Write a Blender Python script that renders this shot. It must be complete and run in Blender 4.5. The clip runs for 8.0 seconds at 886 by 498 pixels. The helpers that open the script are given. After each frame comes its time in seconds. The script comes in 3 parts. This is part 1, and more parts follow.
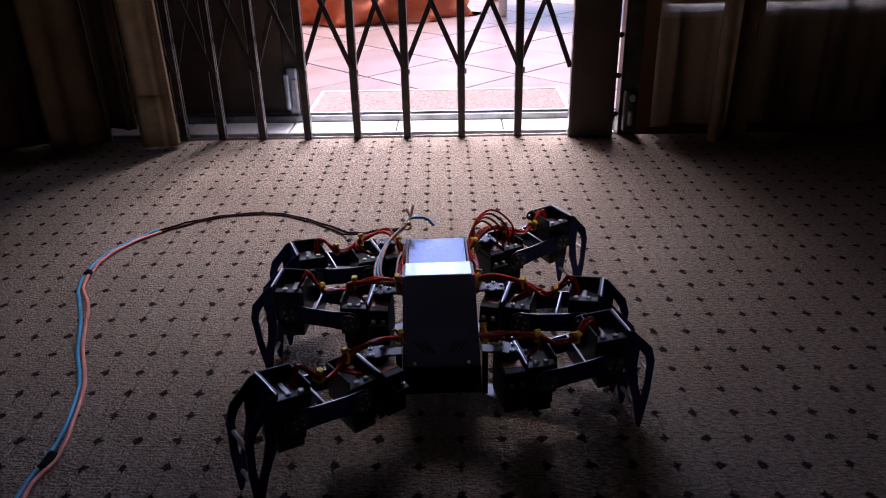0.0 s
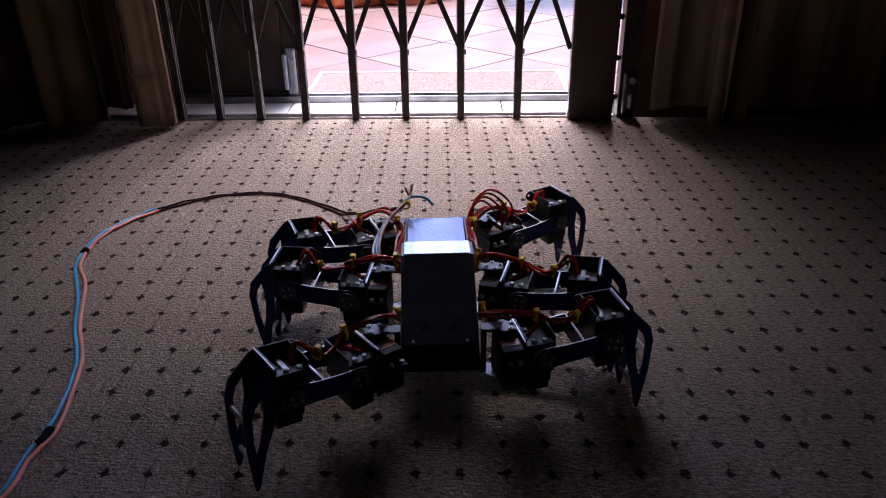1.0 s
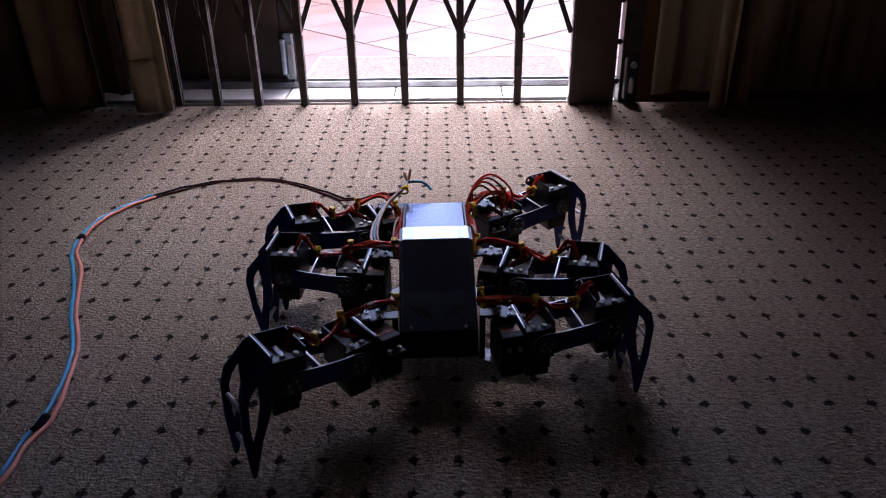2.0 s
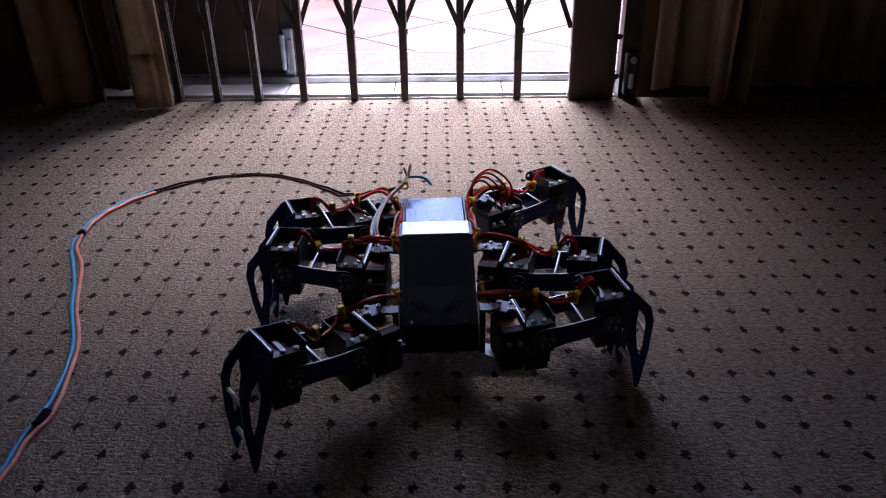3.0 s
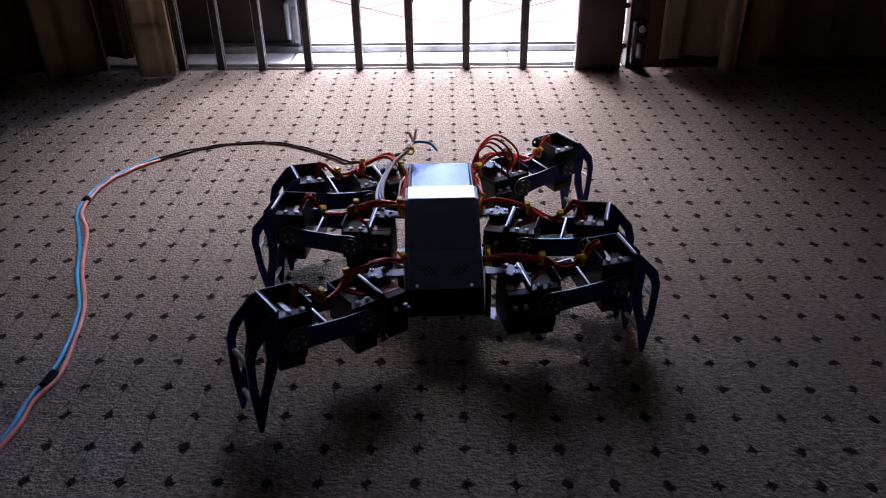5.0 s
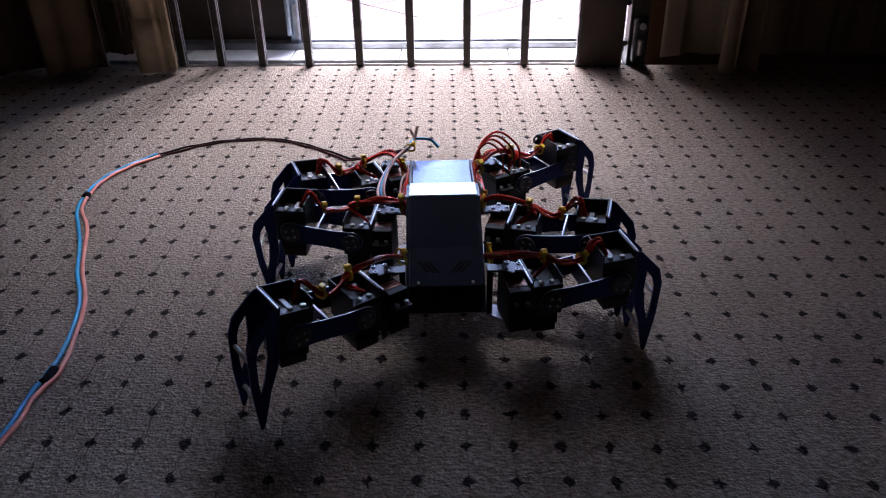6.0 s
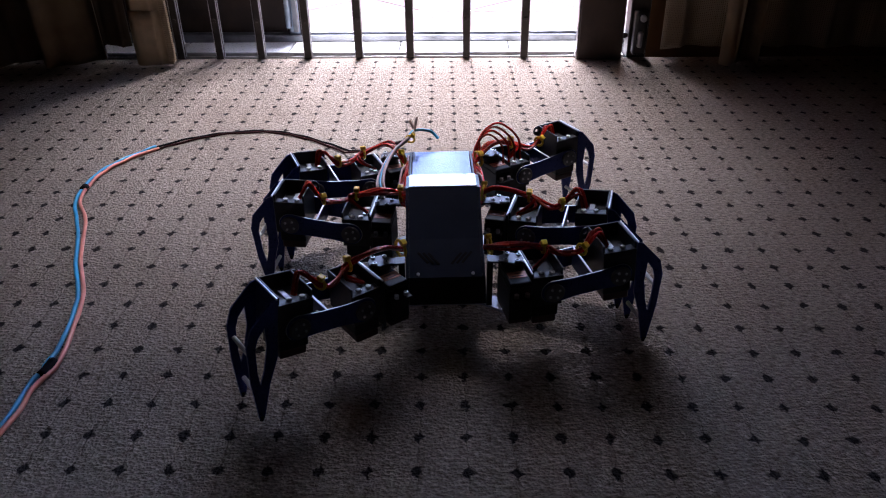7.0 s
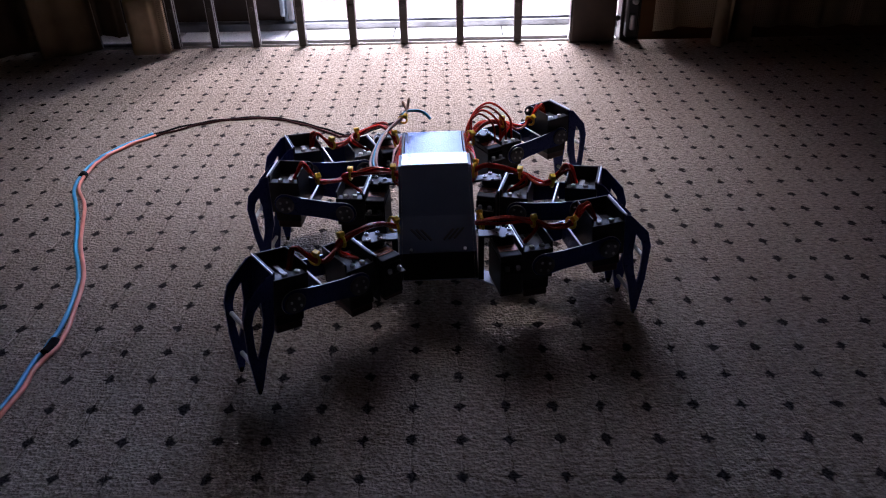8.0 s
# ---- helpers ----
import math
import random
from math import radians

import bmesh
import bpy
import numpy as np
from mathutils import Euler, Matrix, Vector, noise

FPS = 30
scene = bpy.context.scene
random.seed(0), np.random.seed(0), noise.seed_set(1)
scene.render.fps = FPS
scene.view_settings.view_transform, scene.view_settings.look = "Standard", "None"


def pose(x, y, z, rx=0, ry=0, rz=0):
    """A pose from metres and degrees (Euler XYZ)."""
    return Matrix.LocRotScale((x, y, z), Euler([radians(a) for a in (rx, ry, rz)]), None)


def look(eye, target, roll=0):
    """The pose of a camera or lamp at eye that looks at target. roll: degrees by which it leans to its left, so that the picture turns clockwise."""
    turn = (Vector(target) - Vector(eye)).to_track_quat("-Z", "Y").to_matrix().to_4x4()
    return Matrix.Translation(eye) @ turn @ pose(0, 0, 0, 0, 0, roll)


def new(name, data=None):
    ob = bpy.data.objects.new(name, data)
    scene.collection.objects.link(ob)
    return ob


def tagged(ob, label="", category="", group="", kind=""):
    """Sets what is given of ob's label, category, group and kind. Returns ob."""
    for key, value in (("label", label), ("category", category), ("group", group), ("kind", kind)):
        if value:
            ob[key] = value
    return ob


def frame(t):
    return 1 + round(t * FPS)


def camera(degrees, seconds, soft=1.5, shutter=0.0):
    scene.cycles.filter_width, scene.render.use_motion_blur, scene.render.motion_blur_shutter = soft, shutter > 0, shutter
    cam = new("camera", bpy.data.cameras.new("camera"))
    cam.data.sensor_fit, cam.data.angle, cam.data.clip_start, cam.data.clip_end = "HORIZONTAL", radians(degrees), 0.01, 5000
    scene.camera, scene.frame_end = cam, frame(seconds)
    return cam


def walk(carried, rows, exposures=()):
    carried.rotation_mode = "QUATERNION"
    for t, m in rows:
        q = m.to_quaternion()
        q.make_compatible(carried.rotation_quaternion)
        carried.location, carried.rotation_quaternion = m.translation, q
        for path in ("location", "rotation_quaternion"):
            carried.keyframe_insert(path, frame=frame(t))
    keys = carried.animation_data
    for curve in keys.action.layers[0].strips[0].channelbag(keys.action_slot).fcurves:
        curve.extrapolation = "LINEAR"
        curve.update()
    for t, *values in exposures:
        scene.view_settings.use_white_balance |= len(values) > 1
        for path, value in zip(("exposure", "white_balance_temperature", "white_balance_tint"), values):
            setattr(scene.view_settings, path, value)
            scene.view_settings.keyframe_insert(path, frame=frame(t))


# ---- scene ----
cam = camera(61.6, 8.0, soft=1.1)
PATH = [
    (0.0, (0.0393, -0.4612, 0.4857), (0.0165, 0.4395, 0.0521), -1.28),
    (0.5, (0.0395, -0.4606, 0.4823), (0.0183, 0.4356, 0.0392), -1.03),
    (1.0, (0.0371, -0.4621, 0.4782), (0.0182, 0.4301, 0.027), -0.76),
    (1.5, (0.0394, -0.4547, 0.473), (0.0189, 0.4328, 0.0127), -0.89),
    (3.0, (0.039, -0.4561, 0.4719), (0.0191, 0.4256, 0.0005), -0.93),
    (3.5, (0.0382, -0.4563, 0.4683), (0.0169, 0.4236, -0.0065), -0.92),
    (4.0, (0.037, -0.4588, 0.4603), (0.0131, 0.4151, -0.0253), -0.91),
    (4.5, (0.0383, -0.4597, 0.4594), (0.0125, 0.4092, -0.035), -0.96),
    (6.0, (0.0352, -0.4588, 0.4583), (0.0107, 0.406, -0.0432), -0.71),
    (6.5, (0.0356, -0.4579, 0.4557), (0.0112, 0.405, -0.0491), -0.69),
    (7.0, (0.035, -0.4577, 0.4539), (0.011, 0.4035, -0.0539), -0.72),
    (7.5, (0.0353, -0.4602, 0.4537), (0.0119, 0.399, -0.0574), -0.73),
    (8.0, (0.0432, -0.477, 0.448), (0.0182, 0.3782, -0.0697), -1.63),
]
walk(cam, [(t, look(eye, target, roll)) for t, eye, target, roll in PATH], [(0.0, 3.1, 6600, 29), (1.5, 3.25, 6500, 28), (3.5, 3.52, 6250, 25), (4.5, 3.63, 6250, 25), (6.5, 3.85, 6050, 20), (8.0, 3.8, 6150, 25)])

# ---- light ----
SUN_EL, SUN_ROT = radians(68.5), radians(1)
world = bpy.data.worlds.new("world")
scene.world = world
world.use_nodes = True
wt = world.node_tree
sky = wt.nodes.new("ShaderNodeTexSky")
sky.sky_type = "NISHITA"
sky.sun_disc = False
sky.sun_elevation, sky.sun_rotation = SUN_EL, SUN_ROT
wt.links.new(sky.outputs[0], wt.nodes["Background"].inputs[0])
wt.nodes["Background"].inputs[1].default_value = 0.095
sun_data = bpy.data.lights.new("sun", "SUN")
sun_data.energy, sun_data.angle, sun_data.color = 1.5, radians(24), (0.98, 0.98, 1.0)
sun = new("sun", sun_data)
sun_dir = Vector((math.sin(SUN_ROT) * math.cos(SUN_EL), math.cos(SUN_ROT) * math.cos(SUN_EL), math.sin(SUN_EL)))
sun.matrix_world = look(tuple(sun_dir * 30), (0, 0, 0))


# ---- materials ----
def mat(name, base, rough=0.5, metal=0.0, var=0.15, scale=40.0, bump=0.1, fine=300.0, tint=None, piece=0.0, spec=0.5, coat=0.0, sheer=0.0):
    """A surface with blotches at one scale and grain at a finer one."""
    m = bpy.data.materials.new(name)
    m.use_nodes = True
    n, l = m.node_tree.nodes, m.node_tree.links
    b = n["Principled BSDF"]
    b.inputs["Metallic"].default_value = metal
    b.inputs["Specular IOR Level"].default_value = spec
    b.inputs["Coat Weight"].default_value = coat
    co = n.new("ShaderNodeTexCoord")
    big = n.new("ShaderNodeTexNoise")
    big.inputs["Scale"].default_value, big.inputs["Detail"].default_value = scale, 5
    small = n.new("ShaderNodeTexNoise")
    small.inputs["Scale"].default_value, small.inputs["Detail"].default_value = fine, 3
    l.new(co.outputs["Object"], big.inputs["Vector"])
    l.new(co.outputs["Object"], small.inputs["Vector"])
    mix = n.new("ShaderNodeMix")
    mix.data_type = "RGBA"
    tint = tint or tuple(c * 0.6 for c in base)
    mix.inputs["A"].default_value, mix.inputs["B"].default_value = (*base, 1), (*tint, 1)
    ramp = n.new("ShaderNodeMapRange")
    ramp.inputs["From Min"].default_value, ramp.inputs["From Max"].default_value = 0.38, 0.72
    ramp.inputs["To Max"].default_value = min(1.0, var * 4)
    l.new(big.outputs["Fac"], ramp.inputs["Value"])
    l.new(ramp.outputs["Result"], mix.inputs["Factor"])
    col = mix.outputs["Result"]
    if piece:
        info = n.new("ShaderNodeObjectInfo")
        hsv = n.new("ShaderNodeHueSaturation")
        pr = n.new("ShaderNodeMapRange")
        pr.inputs["To Min"].default_value, pr.inputs["To Max"].default_value = 1 - piece, 1 + piece
        l.new(info.outputs["Random"], pr.inputs["Value"])
        l.new(pr.outputs["Result"], hsv.inputs["Value"])
        l.new(col, hsv.inputs["Color"])
        col = hsv.outputs["Color"]
    l.new(col, b.inputs["Base Color"])
    rr = n.new("ShaderNodeMapRange")
    rr.inputs["To Min"].default_value, rr.inputs["To Max"].default_value = max(0.03, rough - 0.12), min(1, rough + 0.12)
    l.new(small.outputs["Fac"], rr.inputs["Value"])
    l.new(rr.outputs["Result"], b.inputs["Roughness"])
    if bump:
        bp = n.new("ShaderNodeBump")
        bp.inputs["Strength"].default_value, bp.inputs["Distance"].default_value = bump, 0.002
        l.new(small.outputs["Fac"], bp.inputs["Height"])
        l.new(bp.outputs["Normal"], b.inputs["Normal"])
    if sheer:
        # thin cloth that lets part of the light through
        lit, both = n.new("ShaderNodeBsdfTranslucent"), n.new("ShaderNodeMixShader")
        both.inputs["Fac"].default_value = sheer
        l.new(col, lit.inputs["Color"])
        l.new(b.outputs[0], both.inputs[1])
        l.new(lit.outputs[0], both.inputs[2])
        l.new(both.outputs[0], n["Material Output"].inputs["Surface"])
    return m


CARPET_U, CARPET_V, CARPET_SHEAR = 0.04, 0.0388, -0.0221


def carpet_material():
    """Beige loop carpet: rows of loops, with a sprig of dark yarn at each knot of a slightly skewed net."""
    m = bpy.data.materials.new("carpet")
    m.use_nodes = True
    n, l = m.node_tree.nodes, m.node_tree.links
    b = n["Principled BSDF"]

    def math_node(op, a, c=None, d=None):
        k = n.new("ShaderNodeMath")
        k.operation = op
        for s, v in zip(k.inputs, (a, c, d)):
            if v is None:
                continue
            if not isinstance(v, (int, float)):
                l.new(v, s)
            else:
                s.default_value = v
        return k.outputs[0]

    co = n.new("ShaderNodeTexCoord")
    warp = n.new("ShaderNodeTexNoise")
    warp.inputs["Scale"].default_value, warp.inputs["Detail"].default_value = 160, 2
    l.new(co.outputs["Object"], warp.inputs["Vector"])
    drift = n.new("ShaderNodeTexNoise")
    drift.inputs["Scale"].default_value = 17
    l.new(co.outputs["Object"], drift.inputs["Vector"])
    wsep, dsep, sep = n.new("ShaderNodeSeparateColor"), n.new("ShaderNodeSeparateColor"), n.new("ShaderNodeSeparateXYZ")
    l.new(warp.outputs["Color"], wsep.inputs[0])
    l.new(drift.outputs["Color"], dsep.inputs[0])
    l.new(co.outputs["Object"], sep.inputs[0])
    x = math_node("ADD", sep.outputs["X"], math_node("MULTIPLY", math_node("SUBTRACT", dsep.outputs[0], 0.5), 0.007))
    y = math_node("ADD", sep.outputs["Y"], math_node("MULTIPLY", math_node("SUBTRACT", dsep.outputs[1], 0.5), 0.006))
    xw = math_node("ADD", x, math_node("MULTIPLY", math_node("SUBTRACT", wsep.outputs[0], 0.5), 0.009))
    yw = math_node("ADD", y, math_node("MULTIPLY", math_node("SUBTRACT", wsep.outputs[1], 0.5), 0.011))
    j = math_node("DIVIDE", yw, CARPET_V)
    i = math_node("SUBTRACT", math_node("DIVIDE", xw, CARPET_U), math_node("MULTIPLY", j, CARPET_SHEAR))
    di = math_node("MULTIPLY", math_node("SUBTRACT", math_node("FRACT", math_node("ADD", i, 0.5)), 0.5), CARPET_U)
    dj = math_node("MULTIPLY", math_node("SUBTRACT", math_node("FRACT", math_node("ADD", j, 0.5)), 0.5), CARPET_V)
    adi, adj = math_node("ABSOLUTE", di), math_node("ABSOLUTE", dj)
    # a lozenge, a little wider than long
    loz = math_node("ADD", math_node("DIVIDE", adi, 0.0058), math_node("DIVIDE", adj, 0.0069))
    dot = n.new("ShaderNodeMapRange")
    dot.inputs["From Min"].default_value, dot.inputs["From Max"].default_value = 1.15, 0.75
    l.new(loz, dot.inputs["Value"])
    # shallow furrow that joins the knots along the room; its shade also darkens the colour
    furrow = n.new("ShaderNodeMapRange")
    furrow.inputs["From Min"].default_value, furrow.inputs["From Max"].default_value = 0.0016, 0.0003
    l.new(adi, furrow.inputs["Value"])
    # fine weft line through each row of knots
    weft = n.new("ShaderNodeMapRange")
    weft.inputs["From Min"].default_value, weft.inputs["From Max"].default_value = 0.0011, 0.0002
    l.new(adj, weft.inputs["Value"])
    # loops in rows
    rows = n.new("ShaderNodeMapping")
    rows.inputs["Scale"].default_value = (130, 360, 130)
    l.new(co.outputs["Object"], rows.inputs["Vector"])
    loops = n.new("ShaderNodeTexNoise")
    loops.inputs["Scale"].default_value, loops.inputs["Detail"].default_value = 1.0, 4
    loops.inputs["Roughness"].default_value = 0.65
    l.new(rows.outputs[0], loops.inputs["Vector"])
    tuft = n.new("ShaderNodeTexVoronoi")
    tuft.inputs["Scale"].default_value = 330
    l.new(co.outputs["Object"], tuft.inputs["Vector"])
    wear = n.new("ShaderNodeTexNoise")
    wear.inputs["Scale"].default_value, wear.inputs["Detail"].default_value = 3.2, 4
    l.new(co.outputs["Object"], wear.inputs["Vector"])
    base = n.new("ShaderNodeValToRGB")
    base.color_ramp.elements[0].position, base.color_ramp.elements[1].position = 0.30, 0.70
    base.color_ramp.elements[0].color, base.color_ramp.elements[1].color = (0.17, 0.132, 0.105, 1), (0.60, 0.50, 0.415, 1)
    l.new(loops.outputs["Fac"], base.inputs["Fac"])
    worn = n.new("ShaderNodeMix")
    worn.data_type, worn.blend_type = "RGBA", "MULTIPLY"
    wr = n.new("ShaderNodeMapRange")
    wr.inputs["From Min"].default_value, wr.inputs["From Max"].default_value = 0.35, 0.7
    l.new(wear.outputs["Fac"], wr.inputs["Value"])
    l.new(math_node("MULTIPLY", wr.outputs[0], 0.5), worn.inputs["Factor"])
    l.new(base.outputs["Color"], worn.inputs["A"])
    worn.inputs["B"].default_value = (0.78, 0.72, 0.68, 1)
    line = n.new("ShaderNodeMix")
    line.data_type, line.blend_type = "RGBA", "MULTIPLY"
    l.new(math_node("MAXIMUM", math_node("MULTIPLY", furrow.outputs[0], 0.14), math_node("MULTIPLY", weft.outputs[0], 0.3)), line.inputs["Factor"])
    l.new(worn.outputs["Result"], line.inputs["A"])
    line.inputs["B"].default_value = (0.45, 0.4, 0.38, 1)
    col = n.new("ShaderNodeMix")
    col.data_type = "RGBA"
    l.new(math_node("MULTIPLY", dot.outputs[0], 0.94), col.inputs["Factor"])
    l.new(line.outputs["Result"], col.inputs["A"])
    col.inputs["B"].default_value = (0.010, 0.008, 0.011, 1)
    l.new(col.outputs["Result"], b.inputs["Base Color"])
    b.inputs["Roughness"].default_value = 0.95
    b.inputs["Specular IOR Level"].default_value = 0.15
    h = math_node("ADD", math_node("MULTIPLY", loops.outputs["Fac"], 1.0), math_node("MULTIPLY", tuft.outputs["Distance"], 0.55))
    h = math_node("SUBTRACT", h, math_node("MULTIPLY", dot.outputs[0], 0.35))
    h = math_node("SUBTRACT", h, math_node("MULTIPLY", furrow.outputs[0], 0.3))
    bp = n.new("ShaderNodeBump")
    bp.inputs["Strength"].default_value, bp.inputs["Distance"].default_value = 1.0, 0.008
    l.new(h, bp.inputs["Height"])
    l.new(bp.outputs["Normal"], b.inputs["Normal"])
    return m


M_CARPET = carpet_material()
M_BLACK = mat("black_coated_metal", (0.016, 0.016, 0.020), 0.36, 0.0, 0.1, 60, 0.05, 500, spec=0.45)
M_BLUE = mat("blue_anodised_aluminium", (0.015, 0.028, 0.135), 0.3, 0.5, 0.12, 40, 0.04, 700, tint=(0.010, 0.018, 0.09))
M_EDGE = mat("bare_aluminium", (0.62, 0.63, 0.66), 0.38, 1.0, 0.1, 80, 0.04, 600)
M_SERVO = mat("black_servo_plastic", (0.014, 0.012, 0.012), 0.5, 0.0, 0.1, 90, 0.08, 900, spec=0.25)
M_SERVO_CAP = mat("dark_red_servo_plastic", (0.05, 0.014, 0.012), 0.42, 0.0, 0.15, 90, 0.08, 900)
M_LABEL = mat("copper_servo_label", (0.45, 0.16, 0.08), 0.35, 0.3, 0.2, 150, 0.02, 800, tint=(0.2, 0.06, 0.04))
M_SCREW = mat("nylon_screw", (0.75, 0.75, 0.73), 0.4, 0.0, 0.06, 200, 0.03, 900)
M_STEEL = mat("steel_screw", (0.45, 0.45, 0.47), 0.34, 1.0, 0.1, 200, 0.03, 900)
M_COVER = mat("black_satin_cover", (0.019, 0.023, 0.036), 0.22, 0.0, 0.1, 30, 0.015, 500, spec=0.35)
M_LID = mat("polished_grey_lid", (0.66, 0.68, 0.72), 0.16, 0.9, 0.1, 18, 0.01, 250)
M_LID_BLUE = mat("polished_blue_grey_lid", (0.20, 0.215, 0.32), 0.2, 0.9, 0.12, 14, 0.01, 250, tint=(0.16, 0.18, 0.29))
M_PLATE = mat("silver_plate", (0.40, 0.41, 0.45), 0.45, 0.7, 0.1, 60, 0.03, 600)
M_ARM = mat("grey_metal_arm", (0.11, 0.11, 0.12), 0.42, 0.7, 0.15, 60, 0.03, 600)
M_RED = mat("red_wire_insulation", (0.80, 0.035, 0.020), 0.26, 0.0, 0.15, 120, 0.03, 900)
M_BROWN = mat("brown_wire_insulation", (0.42, 0.038, 0.022), 0.28, 0.0, 0.15, 120, 0.03, 900)
M_ORANGE_WIRE = mat("orange_wire_insulation", (0.64, 0.075, 0.035), 0.28, 0.0, 0.15, 120, 0.03, 900)
M_WHITE_WIRE = mat("pale_wire_insulation", (0.75, 0.54, 0.48), 0.4, 0.0, 0.15, 120, 0.03, 900)
M_CYAN = mat("blue_wire_insulation", (0.025, 0.34, 0.62), 0.36, 0.0, 0.2, 50, 0.04, 600, tint=(0.02, 0.22, 0.44))
M_PINK = mat("pink_red_wire_insulation", (0.78, 0.27, 0.20), 0.36, 0.0, 0.2, 50, 0.04, 600, tint=(0.58, 0.18, 0.13))
M_TAPE = mat("dark_insulating_tape", (0.009, 0.008, 0.010), 0.8, 0.0, 0.2, 90, 0.1, 600, spec=0.06)
M_LEAD = mat("dark_red_lead", (0.035, 0.010, 0.010), 0.8, 0.0, 0.2, 90, 0.05, 600, spec=0.06)
M_TIE = mat("yellow_cable_tie", (0.92, 0.60, 0.03), 0.33, 0.0, 0.1, 120, 0.03, 700)
M_GATE = mat("dark_bronze_gate_paint", (0.022, 0.017, 0.015), 0.42, 0.2, 0.25, 30, 0.12, 400, tint=(0.06, 0.05, 0.045))
M_GATE_EDGE = mat("worn_lit_steel_edge", (0.62, 0.62, 0.64), 0.4, 0.8, 0.3, 40, 0.1, 400, tint=(0.12, 0.1, 0.1))
M_ALU = mat("dull_aluminium_track", (0.34, 0.35, 0.37), 0.45, 0.8, 0.25, 25, 0.1, 300, tint=(0.16, 0.16, 0.17))
M_HANDLE = mat("bluish_metal_handle", (0.46, 0.55, 0.66), 0.35, 0.8, 0.15, 40, 0.05, 400)
M_SILL = mat("white_sill_tile", (0.74, 0.73, 0.71), 0.3, 0.0, 0.1, 14, 0.05, 220, piece=0.05)
M_TERRA = mat("pale_terracotta_tile", (0.138, 0.078, 0.066), 0.42, 0.0, 0.25, 5, 0.12, 160, tint=(0.185, 0.135, 0.128), piece=0.14)
M_GROUT = mat("grey_grout", (0.012, 0.011, 0.011), 0.9, 0.0, 0.2, 30, 0.2, 300)
M_MAT = mat("coarse_pink_doormat", (0.23, 0.18, 0.165), 0.95, 0.0, 0.25, 190, 0.8, 420, tint=(0.085, 0.058, 0.052))
M_CLOTH = mat("orange_canvas", (0.50, 0.125, 0.045), 0.75, 0.0, 0.2, 14, 0.2, 500, tint=(0.4, 0.075, 0.025))
M_DARKWOOD = mat("dark_stained_timber", (0.035, 0.022, 0.016), 0.5, 0.0, 0.3, 22, 0.2, 220, tint=(0.06, 0.036, 0.024))
M_WALL = mat("brown_plaster", (0.12, 0.05, 0.013), 0.9, 0.0, 0.12, 6, 0.2, 180)
# ceiling is out of view; kept dark and warm to limit bounced light
M_CEIL = mat("dark_unseen_ceiling", (0.09, 0.038, 0.010), 0.9, 0.0, 0.08, 4, 0.1, 120)
M_CURTAIN = mat("brown_woven_curtain", (0.21, 0.145, 0.084), 0.9, 0.0, 0.2, 20, 0.4, 700, sheer=0.2)
M_FOLD = mat("tan_woven_curtain", (0.34, 0.25, 0.165), 0.9, 0.0, 0.2, 20, 0.4, 700, sheer=0.2)
M_HEM = mat("beige_woven_hem", (0.68, 0.54, 0.37), 0.9, 0.0, 0.15, 40, 0.6, 800, sheer=0.2)
M_PALE = mat("pale_post_paint", (0.7, 0.68, 0.64), 0.4, 0.0, 0.1, 20, 0.05, 200)
M_COOL_BOUNCE = mat("cool_bounce_render", (0.27, 0.33, 0.45), 0.9, 0.0, 0.15, 2, 0.2, 60)
M_SHADED_CLOTH = mat("shaded_brown_cloth", (0.085, 0.058, 0.036), 0.9, 0.0, 0.2, 20, 0.4, 700)
M_RUBBER = mat("black_rubber", (0.004, 0.004, 0.004), 0.7, 0.0, 0.1, 60, 0.1, 500, spec=0.1)
M_WARM_BOUNCE = mat("warm_bounce_render", (0.70, 0.25, 0.035), 0.9, 0.0, 0.15, 2, 0.2, 60)
M_HOUSE = mat("garden_wall_render", (0.66, 0.60, 0.54), 0.9, 0.0, 0.12, 2, 0.2, 60)


def sheer_material():
    """Net curtain: an open weave that lets part of the daylight through."""
    m = bpy.data.materials.new("net_curtain")
    m.use_nodes = True
    n, l = m.node_tree.nodes, m.node_tree.links
    b = n["Principled BSDF"]
    b.inputs["Base Color"].default_value, b.inputs["Roughness"].default_value = (0.34, 0.27, 0.19, 1), 0.9
    co, wv, wh = n.new("ShaderNodeTexCoord"), n.new("ShaderNodeTexWave"), n.new("ShaderNodeTexWave")
    wv.bands_direction, wh.bands_direction = "X", "Z"
    for w in (wv, wh):
        w.inputs["Scale"].default_value = 92
        l.new(co.outputs["Object"], w.inputs["Vector"])
    mx = n.new("ShaderNodeMath")
    mx.operation = "MINIMUM"
    l.new(wv.outputs["Fac"], mx.inputs[0])
    l.new(wh.outputs["Fac"], mx.inputs[1])
    gt = n.new("ShaderNodeMath")
    gt.operation = "LESS_THAN"
    gt.inputs[1].default_value = 0.46
    l.new(mx.outputs[0], gt.inputs[0])
    l.new(gt.outputs[0], b.inputs["Alpha"])
    return m


M_NET = sheer_material()
M_GLASS = mat("clear_door_glass", (0.93, 0.95, 0.97), 0.05, 0.0, 0.02, 10, 0.0, 100)
M_GLASS.node_tree.nodes["Principled BSDF"].inputs["Transmission Weight"].default_value = 1.0


# ---- building helpers ----
def finish(name, bm, material, smooth=False):
    bmesh.ops.recalc_face_normals(bm, faces=bm.faces)
    me = bpy.data.meshes.new(name)
    bm.to_mesh(me)
    bm.free()
    me.materials.append(material)
    if smooth:
        for p in me.polygons:
            p.use_smooth = True
    return me


